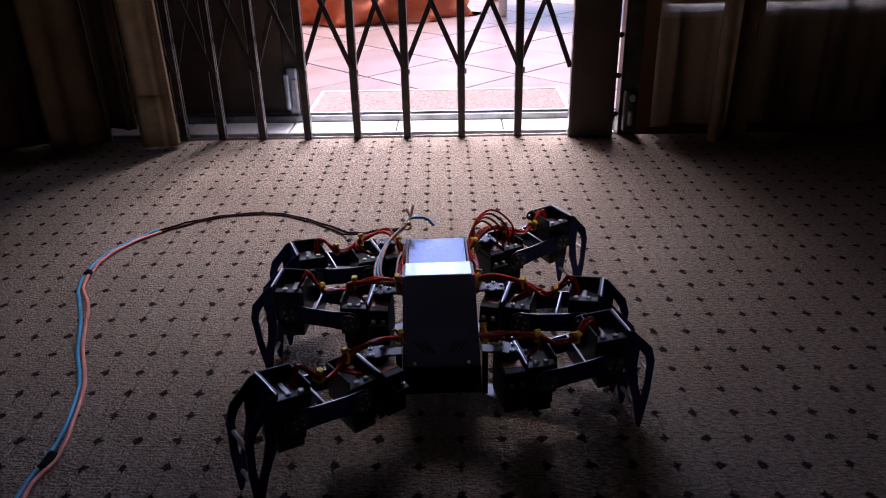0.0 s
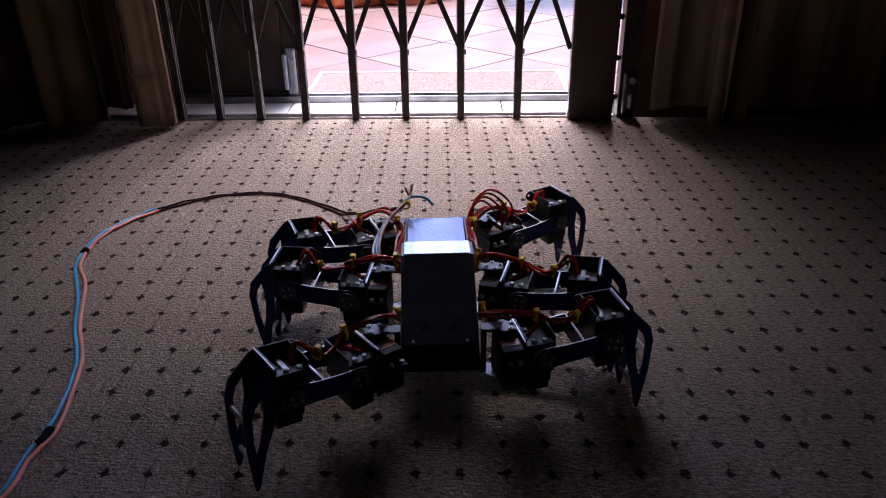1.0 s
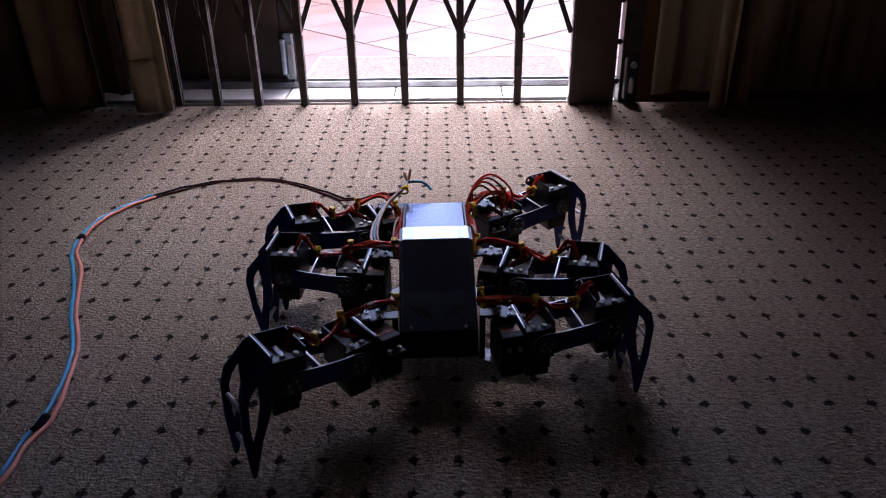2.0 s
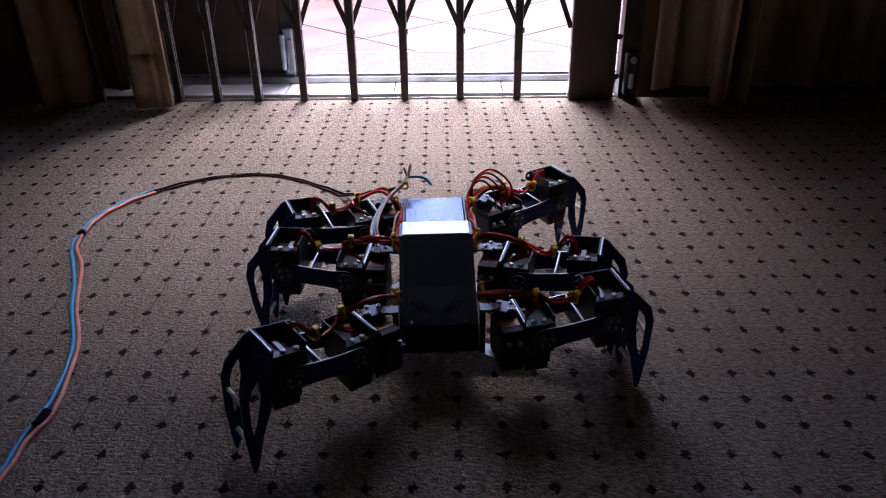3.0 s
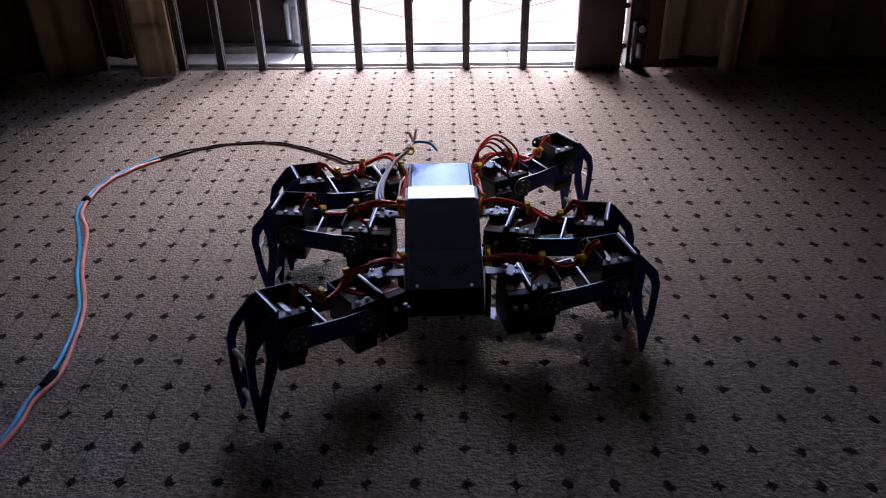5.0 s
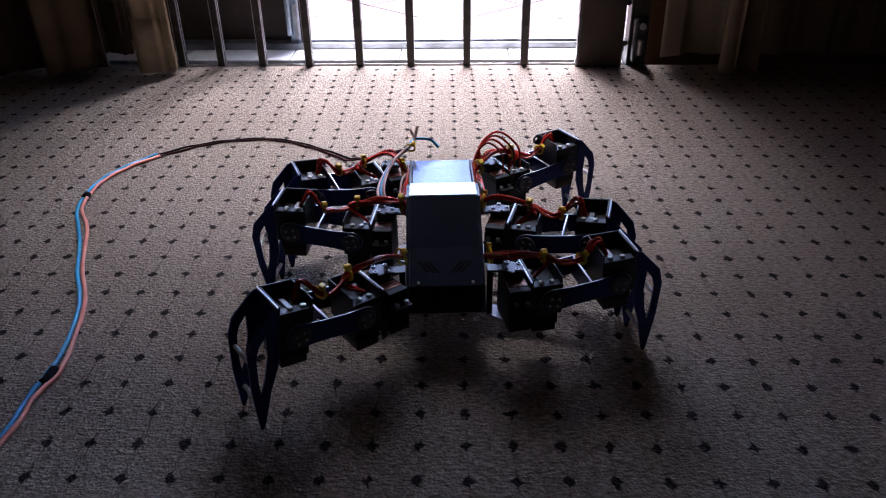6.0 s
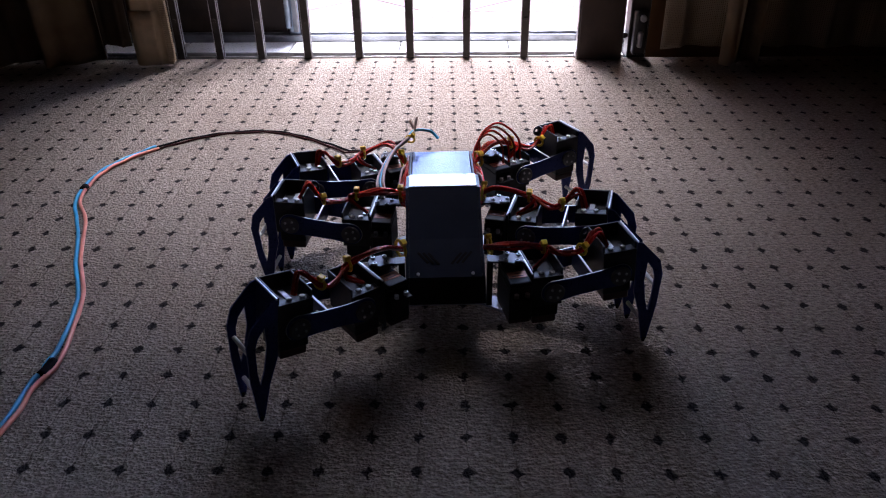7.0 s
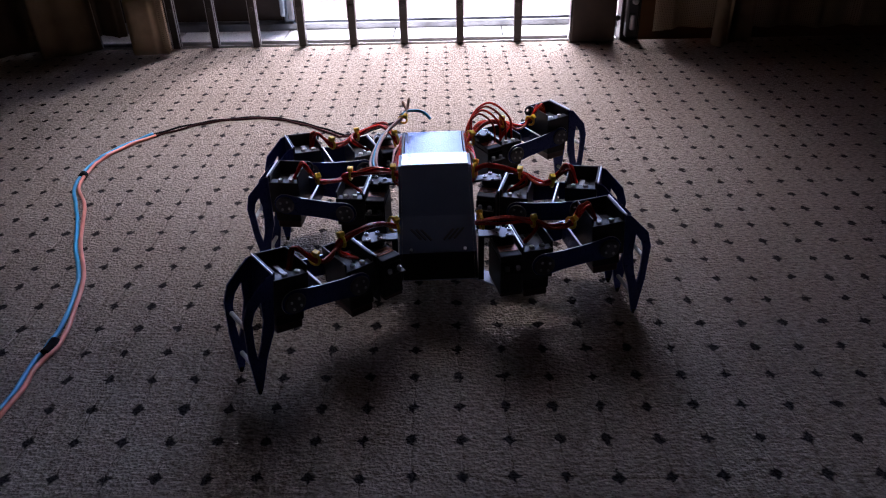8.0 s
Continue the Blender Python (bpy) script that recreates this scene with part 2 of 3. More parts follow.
def part(name, bm, material, parent=None, label="", smooth=False):
    ob = new(name, finish(name, bm, material, smooth))
    ob.parent = parent
    if label:
        ob["label"] = label
    return ob


def thing(name, label, category, at=(0, 0, 0), rz=0, group="", kind=""):
    ob = new(name)
    ob.empty_display_size = 0.02
    ob.matrix_world = pose(*at, 0, 0, rz)
    return tagged(ob, label, category, group, kind)


def box(lo, hi, bevel=0.0, bm=None, m=None):
    """A box between two corners, with its edges rounded."""
    own = bmesh.new()
    bmesh.ops.create_cube(own, size=1)
    s = [hi[k] - lo[k] for k in range(3)]
    c = [(hi[k] + lo[k]) / 2 for k in range(3)]
    bmesh.ops.transform(own, matrix=Matrix.Translation(c) @ Matrix.Diagonal((*s, 1)), verts=own.verts)
    if bevel:
        bmesh.ops.bevel(own, geom=own.edges, offset=min(bevel, min(s) * 0.45), segments=2, profile=0.5, affect="EDGES")
    if m is not None:
        bmesh.ops.transform(own, matrix=m, verts=own.verts)
    return merged(bm, own)


def merged(bm, own):
    if bm is None:
        return own
    me = bpy.data.meshes.new("tmp")
    own.to_mesh(me)
    own.free()
    bm.from_mesh(me)
    bpy.data.meshes.remove(me)
    return bm


def cyl(a, b, r, seg=14, bm=None, bevel=0.0, r2=None):
    a, b = Vector(a), Vector(b)
    own = bmesh.new()
    bmesh.ops.create_cone(own, cap_ends=True, segments=seg, radius1=r, radius2=r if r2 is None else r2, depth=(b - a).length)
    if bevel:
        rim = [e for e in own.edges if len(e.link_faces) == 2 and any(len(f.verts) > 4 for f in e.link_faces)]
        bmesh.ops.bevel(own, geom=rim, offset=bevel, segments=2, profile=0.5, affect="EDGES")
    q = (b - a).to_track_quat("Z", "Y").to_matrix().to_4x4()
    bmesh.ops.transform(own, matrix=Matrix.Translation((a + b) / 2) @ q, verts=own.verts)
    return merged(bm, own)


def slab(outline, holes, lo, hi, axes="xz", bevel=0.0006, m=None):
    """A flat plate cut to an outline (with holes) and given thickness from lo to hi along the third axis."""
    own = bmesh.new()
    loops = []
    for pts in (outline, *holes):
        vs = [own.verts.new((p[0], p[1], 0)) for p in pts]
        loops += [own.edges.new((vs[k], vs[(k + 1) % len(vs)])) for k in range(len(vs))]
    bmesh.ops.triangle_fill(own, use_beauty=True, edges=loops)
    ext = bmesh.ops.extrude_face_region(own, geom=list(own.faces))
    bmesh.ops.translate(own, vec=(0, 0, hi - lo), verts=[v for v in ext["geom"] if isinstance(v, bmesh.types.BMVert)])
    if axes == "xz":
        turn = Matrix(((1, 0, 0, 0), (0, 0, 1, lo), (0, 1, 0, 0), (0, 0, 0, 1)))
    elif axes == "yz":
        turn = Matrix(((0, 0, 1, lo), (1, 0, 0, 0), (0, 1, 0, 0), (0, 0, 0, 1)))
    else:
        turn = Matrix.Translation((0, 0, lo))
    bmesh.ops.transform(own, matrix=(m @ turn) if m is not None else turn, verts=own.verts)
    return own


def smoothed(pts, step=6):
    """A curve through points."""
    p = [Vector(q) for q in pts]
    p = [2 * p[0] - p[1], *p, 2 * p[-1] - p[-2]]
    out = []
    for k in range(1, len(p) - 2):
        for s in range(step):
            u = s / step
            out.append(0.5 * (2 * p[k] + (p[k + 1] - p[k - 1]) * u + (2 * p[k - 1] - 5 * p[k] + 4 * p[k + 1] - p[k + 2]) * u * u + (3 * p[k] - p[k - 1] - 3 * p[k + 1] + p[k + 2]) * u ** 3))
    out.append(p[-2])
    return out


def tube(pts, r, seg=7, bm=None):
    """A round strand along a line of points."""
    bm = bm or bmesh.new()
    rings = []
    side = None
    for k, p in enumerate(pts):
        d = (pts[min(k + 1, len(pts) - 1)] - pts[max(k - 1, 0)]).normalized()
        side = (side - d * side.dot(d)).normalized() if side else d.orthogonal().normalized()
        up = d.cross(side)
        rings.append([bm.verts.new(p + (side * math.cos(2 * math.pi * s / seg) + up * math.sin(2 * math.pi * s / seg)) * r) for s in range(seg)])
    for a, b in zip(rings, rings[1:]):
        for s in range(seg):
            bm.faces.new((a[s], a[(s + 1) % seg], b[(s + 1) % seg], b[s]))
    bm.faces.new(rings[0])
    bm.faces.new(rings[-1][::-1])
    return bm


def structure(name, bm, material, label, category):
    return tagged(part(name, bm, material), label, category, kind="structure")


# ---- the room ----
GATE_Y = 1.118
ROOM_X, ROOM_BACK, ROOM_TOP = 2.3, -3.2, 2.45
structure("floor", box((-ROOM_X, ROOM_BACK, -0.1), (ROOM_X, GATE_Y - 0.004, 0), 0), M_CARPET, "beige loop carpet with rows of small dark sprigs", "carpet")
structure("wall_back", box((-ROOM_X - 0.15, ROOM_BACK - 0.15, -0.1), (ROOM_X + 0.15, ROOM_BACK, ROOM_TOP), 0), M_WALL, "plain brown plaster wall behind the carpet", "wall")
structure("wall_left", box((-ROOM_X - 0.15, ROOM_BACK, -0.1), (-ROOM_X, 1.36, ROOM_TOP), 0), M_WALL, "plain brown plaster side wall", "wall")
structure("wall_right", box((ROOM_X, ROOM_BACK, -0.1), (ROOM_X + 0.15, 1.36, ROOM_TOP), 0), M_WALL, "plain brown plaster side wall", "wall")
structure("ceiling", box((-ROOM_X - 0.15, ROOM_BACK - 0.15, ROOM_TOP), (ROOM_X + 0.15, 1.36, ROOM_TOP + 0.15), 0), M_CEIL, "plain unseen ceiling, dark to cut bounced light", "ceiling")
# the outer wall: a pier on each side of the doorway, a lintel, and window openings
WALL_IN, WALL_OUT = 1.16, 1.36
bm = box((0.43, WALL_IN, -0.1), (ROOM_X, WALL_OUT, 0.238))
box((1.5, WALL_IN, 0.238), (ROOM_X, WALL_OUT, 1.99), 0, bm)
box((0.47, WALL_IN, 0.54), (1.5, WALL_OUT, 1.99), 0, bm)
box((0.43, WALL_IN, 0.238), (0.47, WALL_OUT, 1.99), 0, bm)
box((-ROOM_X, WALL_IN, -0.1), (-0.95, WALL_OUT, 1.99), 0, bm)
box((-ROOM_X, WALL_IN, 1.99), (ROOM_X, WALL_OUT, ROOM_TOP), 0, bm)
structure("wall_north", bm, M_WALL, "plaster outer wall round the doorway", "wall")

# right reveal and window
structure("window_sill", box((0.4705, 1.15, 0.2385), (1.4995, 1.375, 0.25), 0.003), M_PALE, "pale painted window sill behind the net curtain", "window sill")
win = thing("window_1", "window with a dark frame behind the net curtain", "window", (0.985, 1.30, 0.2502), kind="structure")
for lo, hi in (((-0.513, -0.02, 0.002), (-0.47, 0.02, 0.288)), ((0.47, -0.02, 0.002), (0.513, 0.02, 0.288)), ((-0.468, -0.02, 0.002), (0.468, 0.02, 0.03)), ((-0.468, -0.02, 0.270), (0.468, 0.02, 0.288)), ((-0.02, -0.018, 0.032), (0.02, 0.018, 0.268))):
    part("window_frame", box(lo, hi, 0.003), M_GATE, win)

# ---- doorway ----
structure("door_sill", box((-0.95, 1.134, -0.1), (0.43, 1.28, -0.006), 0), M_GROUT, "grout bed of the door threshold", "threshold")
SILL = new("threshold")
tagged(SILL, "row of glossy white threshold tiles in the doorway", "threshold", kind="structure")
for k in range(6):
    part("tile", box((-0.948 + 0.243 * k + (0.118 if k else 0), 1.136, -0.006), (-0.951 + 0.243 * (k + 1) + 0.118, 1.248, 0.0), 0.0015), M_SILL, SILL) if k < 5 else None
track = structure("door_track", box((-0.95, 1.25, -0.006), (0.43, 1.256, 0.014), 0.001), M_ALU, "worn aluminium sliding door track", "track")
for y0, y1, z1 in ((1.2585, 1.270, 0.004), (1.2725, 1.279, 0.016)):
    part("rail", box((-0.95, y0, -0.006), (0.43, y1, z1), 0.001), M_ALU, track)

door = thing("door_1", "dark sliding door leaf, slid open behind the gate", "door", (-0.64, 1.30, 0.0), kind="structure")
part("door_panel", box((-0.33, -0.0195, 0.006), (0.271, 0.012, 0.60), 0.002), M_DARKWOOD, door)
part("door_rail", box((-0.33, -0.0195, 1.97), (0.271, 0.012, 1.986), 0.002), M_DARKWOOD, door)
part("door_stile", box((-0.33, -0.0195, 0.602), (0.149, 0.012, 1.968), 0.002), M_DARKWOOD, door)
# added glass strip, out of view, sized to let daylight onto the left carpet
light_pane = part("light_pane", box((0.150, -0.005, 0.602), (0.270, -0.001, 1.968), 0), M_GLASS, door)
light_pane.visible_shadow = False
part("door_stile", box((0.272, -0.02, 0.004), (0.312, 0.02, 1.986), 0.003), M_GATE, door)
part("door_stile", box((-0.37, -0.02, 0.004), (-0.332, 0.02, 1.986), 0.003), M_GATE, door)
handle = part("handle_plate", box((0.279, -0.034, 0.002), (0.303, -0.022, 0.122), 0.004), M_HANDLE, door, "bluish metal latch plate")
part("handle_grip", box((0.276, -0.052, 0.03), (0.287, -0.035, 0.112), 0.003), M_HANDLE, handle)
part("latch_keeper", box((0.291, -0.044, 0.02), (0.303, -0.035, 0.1), 0.002), M_ALU, handle)
part("edge_strip", box((0.313, -0.016, 0.004), (0.318, 0.016, 1.986), 0.001), M_HANDLE, door, "pale seal along the leading edge")
part("catch", box((0.308, -0.036, 0.21), (0.318, -0.018, 0.235), 0.002), M_ALU, door)

# ---- folding security gate ----
BARS = (-0.737, -0.652, -0.564, -0.480, -0.391, -0.291, -0.182, -0.073, 0.046, 0.168)
gate = thing("security_gate", "dark bronze folding trellis security gate standing across the doorway", "gate", (0, GATE_Y, 0))
part("bottom_track", box((-0.93, 0.0095, 0.0003), (0.277, 0.0155, 0.0095), 0.0015), M_ALU, gate, "worn grey steel floor track")
part("track_lip", box((-0.93, 0.0057, 0.0003), (0.277, 0.0090, 0.0022), 0.0004), M_GATE_EDGE, gate)
bar_bm = box((-0.0070, -0.0095, 0.0012), (0.0070, -0.0058, 2.05), 0.0008)
box((-0.0070, 0.0016, 0.0012), (0.0070, 0.0052, 2.05), 0.0008, bar_bm)
for z in (0.012, 0.150, 0.286, 0.422, 0.694, 1.0, 1.5, 2.0):
    box((-0.0055, -0.0056, z - 0.010), (0.0055, 0.0014, z + 0.010), 0.0008, bar_bm)
bar_mesh = finish("bar", bar_bm, M_GATE)
# pale side strips: daylight on the bar flanges, put into the colour
edge_bm = box((0.0072, -0.0098, 0.0025), (0.0084, -0.0052, 2.045), 0.0004)
box((0.0072, 0.0010, 0.0025), (0.0084, 0.0050, 2.045), 0.0004, edge_bm)
edge_mesh = finish("bar_edge", edge_bm, M_GATE_EDGE)
rivet_mesh = finish("rivet", cyl((0, -0.0125, 0), (0, -0.0096, 0), 0.0042, 12, None, 0.001), M_GATE)
lug_mesh = finish("pivot_lug", box((0.0068, -0.0145, -0.006), (0.0115, -0.0095, 0.006), 0.001), M_GATE_EDGE)


def child(name, mesh, parent, m):
    ob = new(name, mesh)
    ob.parent = parent
    ob.matrix_local = m
    return ob


for n, x in enumerate(BARS):
    bar = child("bar", bar_mesh, gate, pose(x, 0, 0))
    child("bar_edge", edge_mesh, bar, pose(0, 0, 0))
    child("bar_edge", edge_mesh, bar, pose(-0.0156, 0, 0))
    for z in (0.082, 0.354, 0.626):
        child("rivet", rivet_mesh, bar, pose(0, 0, z))
    for z in (0.146, 0.42):
        child("pivot_lug", lug_mesh, bar, pose(0, 0, z))
PITCH = 0.272
for n, (xa, xb) in enumerate(zip((*BARS,), (*BARS[1:], 0.274))):
    for level in range(7):
        za = 0.150 + level * PITCH
        for flip in (0, 1):
            p, q = Vector((xa, 0, za)), Vector((xb, 0, za + PITCH))
            if flip:
                p, q = Vector((xb, 0, za)), Vector((xa, 0, za + PITCH))
            d = q - p
            bm = box((0.0, -0.0018, -0.0052), (d.length, 0.0018, 0.0052), 0.0008)
            yy = -0.0118 if flip else 0.0118
            m = Matrix.Translation((p.x, yy, p.z)) @ Matrix.Rotation(-math.atan2(d.z, d.x), 4, "Y")
            bmesh.ops.transform(bm, matrix=m, verts=bm.verts)
            part("strut", bm, M_GATE, gate)
jamb = tagged(part("gate_post", box((0.2785, 1.098, 0.0), (0.371, 1.131, 2.1), 0.003), M_DARKWOOD), "dark brown broad gate post beside the doorway", "post")
part("post_edge", box((0.2760, 1.100, 0.002), (0.2780, 1.118, 2.1), 0.0005), M_GATE_EDGE, jamb, "pale metal edge")
strike = tagged(part("strike_post", box((0.384, 1.112, 0.0), (0.424, 1.150, 2.1), 0.002), M_GATE), "narrow dark strike post of the gate", "post")
for z in (0.045, 0.128, 0.212, 0.30):
    part("lug", cyl((0.3776, 1.117, z), (0.3776, 1.128, z), 0.0064, 14, None, 0.0015), M_GATE, strike)
lock = thing("gate_lock", "black gate lock on the strike post", "lock", (0.402, 1.10, 0.0))
part("lock_case", box((-0.012, -0.014, 0.012), (0.014, 0.011, 0.10), 0.004), M_BLACK, lock)
part("lock_lever", box((-0.006, -0.026, 0.03), (0.004, -0.0145, 0.062), 0.003), M_STEEL, lock)
part("lock_knob", cyl((0.002, -0.024, 0.088), (0.002, -0.0142, 0.088), 0.007, 14, None, 0.002), M_STEEL, lock)


# ---- curtains ----
def curtain(name, x0, x1, y, z0, z1, amp, waves, material, label, seed, hem=None, thick=0.004, lean=0.0, band=0.0):
    """A hanging cloth with uneven folds, open at the hem."""
    rnd = random.Random(seed)
    ph = [rnd.uniform(0, 6.28) for _ in range(4)]
    nx, nz = max(24, int((x1 - x0) * 130)), 18
    bm = bmesh.new()

    def place(u, w, off):
        z = z0 + (z1 - z0) * w ** 1.7
        sag = 1 - 0.25 * w
        yy = y + amp * sag * (math.sin(6.283 * waves * u + ph[0] + 0.6 * math.sin(3 * w + ph[3])) + 0.45 * math.sin(6.283 * waves * 2.3 * u + ph[1] + w))
        xx = x0 + (x1 - x0) * u + 0.01 * math.sin(9 * u * waves + ph[2]) * (1 - w) * 0.6 + lean * max(0.0, 1 - z / 0.5)
        return xx, yy + off, z + (0.0025 * math.sin(14 * u + ph[1]) if w == 0 else 0)

    grid = [[[bm.verts.new(place(a / nx, b / nz, o)) for a in range(nx + 1)] for b in range(nz + 1)] for o in (0, thick)]
    for s in (0, 1):
        for b in range(nz):
            for a in range(nx):
                q = grid[s]
                bm.faces.new((q[b][a], q[b][a + 1], q[b + 1][a + 1], q[b + 1][a]))
    f, k = grid
    for a in range(nx):
        bm.faces.new((f[0][a], f[0][a + 1], k[0][a + 1], k[0][a]))
        bm.faces.new((f[nz][a], f[nz][a + 1], k[nz][a + 1], k[nz][a]))
    for b in range(nz):
        bm.faces.new((f[b][0], f[b + 1][0], k[b + 1][0], k[b][0]))
        bm.faces.new((f[b][nx], f[b + 1][nx], k[b + 1][nx], k[b][nx]))
    ob = tagged(part(name, bm, material, smooth=True), label, "curtain")
    if hem:
        pts = [Vector(place(1.0, w / 30, thick / 2)) + Vector((0.003, 0, 0)) for w in range(31)]
        bm, under = bmesh.new(), bmesh.new()
        for a, c in zip(pts, pts[1:]):
            if a.z < 0.5:
                box((a.x - 0.009, a.y - 0.0045, a.z), (a.x + 0.002, a.y + 0.003, c.z), 0, under)
            steps = max(1, int((c - a).length / 0.0036))
            for s in range(min(steps, 60)):
                p = a.lerp(c, s / steps)
                if p.z < 0.5:
                    box((p.x - 0.010, p.y - 0.007, p.z), (p.x + 0.003, p.y + 0.004, p.z + 0.0024), 0, bm)
        part("ribbed_hem", bm, hem, ob, "pale ribbed woven border")
        # added backing, darker than the ribs: shade of the gaps put into colour
        part("rib_backing", under, M_FOLD, ob, "darker backing that puts shade between the ribs")
    if band:
        # turned-up double cloth along the bottom
        bm = bmesh.new()
        cols, rises = 30, (0.0, 0.35, 0.7, 1.0)
        def lower(u, r, off):
            p = Vector(place(u, 0.02, off))
            return (p.x + 0.004 * (u - 0.35), p.y, z0 - 0.004 + (band - z0) * r)
        q = [[[bm.verts.new(lower(a / cols, r, o)) for a in range(cols + 1)] for r in rises] for o in (-0.0050, -0.0012)]
        for g in q:
            for b in range(3):
                for a in range(cols):
                    bm.faces.new((g[b][a], g[b][a + 1], g[b + 1][a + 1], g[b + 1][a]))
        for b in (0, 3):
            for a in range(cols):
                bm.faces.new((q[0][b][a], q[0][b][a + 1], q[1][b][a + 1], q[1][b][a]))
        for a in (0, cols):
            for b in range(3):
                bm.faces.new((q[0][b][a], q[0][b + 1][a], q[1][b + 1][a], q[1][b][a]))
        part("hem_band", bm, material, ob, "double cloth turned up along the bottom", True)
    return ob


curtain("curtain", -0.644, -0.566, 1.058, 0.010, 2.1, 0.005, 1.1, M_HEM, "beige woven curtain edge hanging beside the gate", 4, hem=M_HEM, lean=0.004, band=0.119)
# fold of the brown curtain; the shade behind the beige edge is in its colour
curtain("curtain", -0.82, -0.655, 1.088, 0.036, 2.1, 0.0045, 3, M_SHADED_CLOTH, "brown curtain fold behind the beige edge, coloured dark for shade", 21)
curtain("curtain", -2.2, -0.700, 1.025, 0.014, 2.1, 0.028, 11, M_CURTAIN, "brown woven curtain in soft folds beside the gate", 7, thick=0.002)
curtain("curtain", 0.552, 0.628, 1.02, 0.014, 2.1, 0.014, 1.2, M_FOLD, "narrow gathered brown curtain fold beside the window", 11)
curtain("curtain", 1.08, 2.2, 1.045, 0.016, 2.1, 0.026, 9, M_CURTAIN, "brown woven curtain in folds along the wall", 13)
curtain("net_curtain", 0.445, 1.3, 1.085, 0.03, 2.08, 0.010, 8, M_NET, "pale open-weave net curtain over the window", 17, thick=0.002)

# ---- outside ----
bm = box((-60, 1.362, -0.2), (60, 120, -0.034))
structure("ground", bm, M_GROUT, "grey ground round the tiled patio", "ground")
structure("garden_wall", box((-14, 11, -0.1), (14, 11.25, 1.7), 0.02), M_HOUSE, "pale rendered garden wall beyond the patio", "wall")
# added wall, out of view: throws warm light on the right of the carpet
structure("warm_bounce_wall", box((-2.0, 1.40, -0.1), (-1.8, 10.98, 3.3), 0.02), M_WARM_BOUNCE, "unseen terracotta wall added beside the patio to bounce warm light", "wall")
# added wall, out of view: cuts low sky from the right, bounces cool light
structure("sky_block_wall", box((1.75, 1.40, -0.1), (1.95, 5.5, 3.0), 0.02), M_COOL_BOUNCE, "unseen blue-grey wall added beside the patio to cut and cool the skylight", "wall")
doormat = tagged(part("doormat", box((-0.335, 1.292, -0.0165), (0.315, 1.56, -0.003), 0.004), M_MAT), "coarse pinkish doormat lying outside the doorway", "doormat")
for lo, hi in (((-0.334, 1.293), (-0.325, 1.559)), ((0.305, 1.293), (0.314, 1.559)), ((-0.3245, 1.293), (0.3045, 1.301)), ((-0.3245, 1.551), (0.3045, 1.559))):
    part("border", box((*lo, -0.0028), (*hi, -0.0012), 0.0004), M_PALE, doormat, "pale stitched mat border")

# ---- heap of orange canvas on the patio ----
bm = bmesh.new()
bmesh.ops.create_icosphere(bm, subdivisions=5, radius=1)
for v in bm.verts:
    p = v.co.copy()
    fold = 0.16 * noise.noise(p * 2.6) + 0.13 * abs(noise.noise(p * 4.3 + Vector((3, 1, 7)))) + 0.05 * noise.noise(p * 9)
    p *= 1 + fold * 1.6
    crease = 0.10 * (1 - abs(noise.noise(p * 3.1 + Vector((9, 4, 2))))) ** 4 + 0.05 * (1 - abs(noise.noise(p * 6.5))) ** 3
    p *= 1 + crease
    skirt = 1 + 0.22 * max(0.0, 0.5 - p.z) * (1 + noise.noise(Vector((p.x, p.y, 0)) * 2.2))
    v.co = Vector((p.x * 0.335 * skirt, p.y * 0.205 * skirt, max(0.0, (p.z + 0.15) * 0.26)))
bmesh.ops.transform(bm, matrix=pose(-0.37, 3.02, -0.0155, 0, 0, 8), verts=bm.verts)
tagged(part("crumpled_canvas", bm, M_CLOTH, smooth=True), "crumpled bright orange canvas lying on the patio tiles", "canvas")
post = thing("patio_table", "pale patio table leg and top on the tiles", "table", (0.36, 3.05, -0.0165))
for dx in (-0.12, 0.55):
    for dy in (-0.1, 0.45):
        part("leg", cyl((dx, dy, 0), (dx, dy, 0.68), 0.019, 14, None, 0.003), M_PALE, post)
part("tabletop", box((-0.17, -0.15, 0.6805), (0.6, 0.5, 0.71), 0.006), M_PALE, post)

# ---- the walking machine ----
ROB = (0.016, 0.235)
robot = thing("hexapod_robot", "six-legged blue and black metal robot with red wiring standing on carpet", "robot", (*ROB, 0), 2.7)


def put(bm, m):
    bmesh.ops.transform(bm, matrix=m, verts=bm.verts)
    return bm


# body: front is towards -y
HEAD = [(-0.114, 0.052), (-0.102, 0.0745), (-0.063, 0.094), (-0.012, 0.1255), (0.017, 0.1255), (0.017, 0.118), (-0.010, 0.118), (-0.0595, 0.087), (-0.096, 0.069), (-0.107, 0.052)]
head = part("head_cover", slab([(y, z) for y, z in HEAD], [], -0.0345, 0.0345, "yz"), M_COVER, robot, "black satin folded front cover")
for s in (-1, 1):
    side = [(-0.114, 0.052), (-0.1015, 0.0742), (-0.063, 0.0935), (-0.012, 0.125), (0.017, 0.125), (0.017, 0.100), (-0.03, 0.070), (-0.055, 0.052)]
    part("cover_side", slab(side, [], s * 0.0362 - 0.0014, s * 0.0362 + 0.0014, "yz"), M_COVER, head)
part("cover_top", box((-0.0345, -0.0115, 0.1257), (0.0345, 0.0172, 0.1266), 0.0003), M_LID, head, "polished pale top edge")
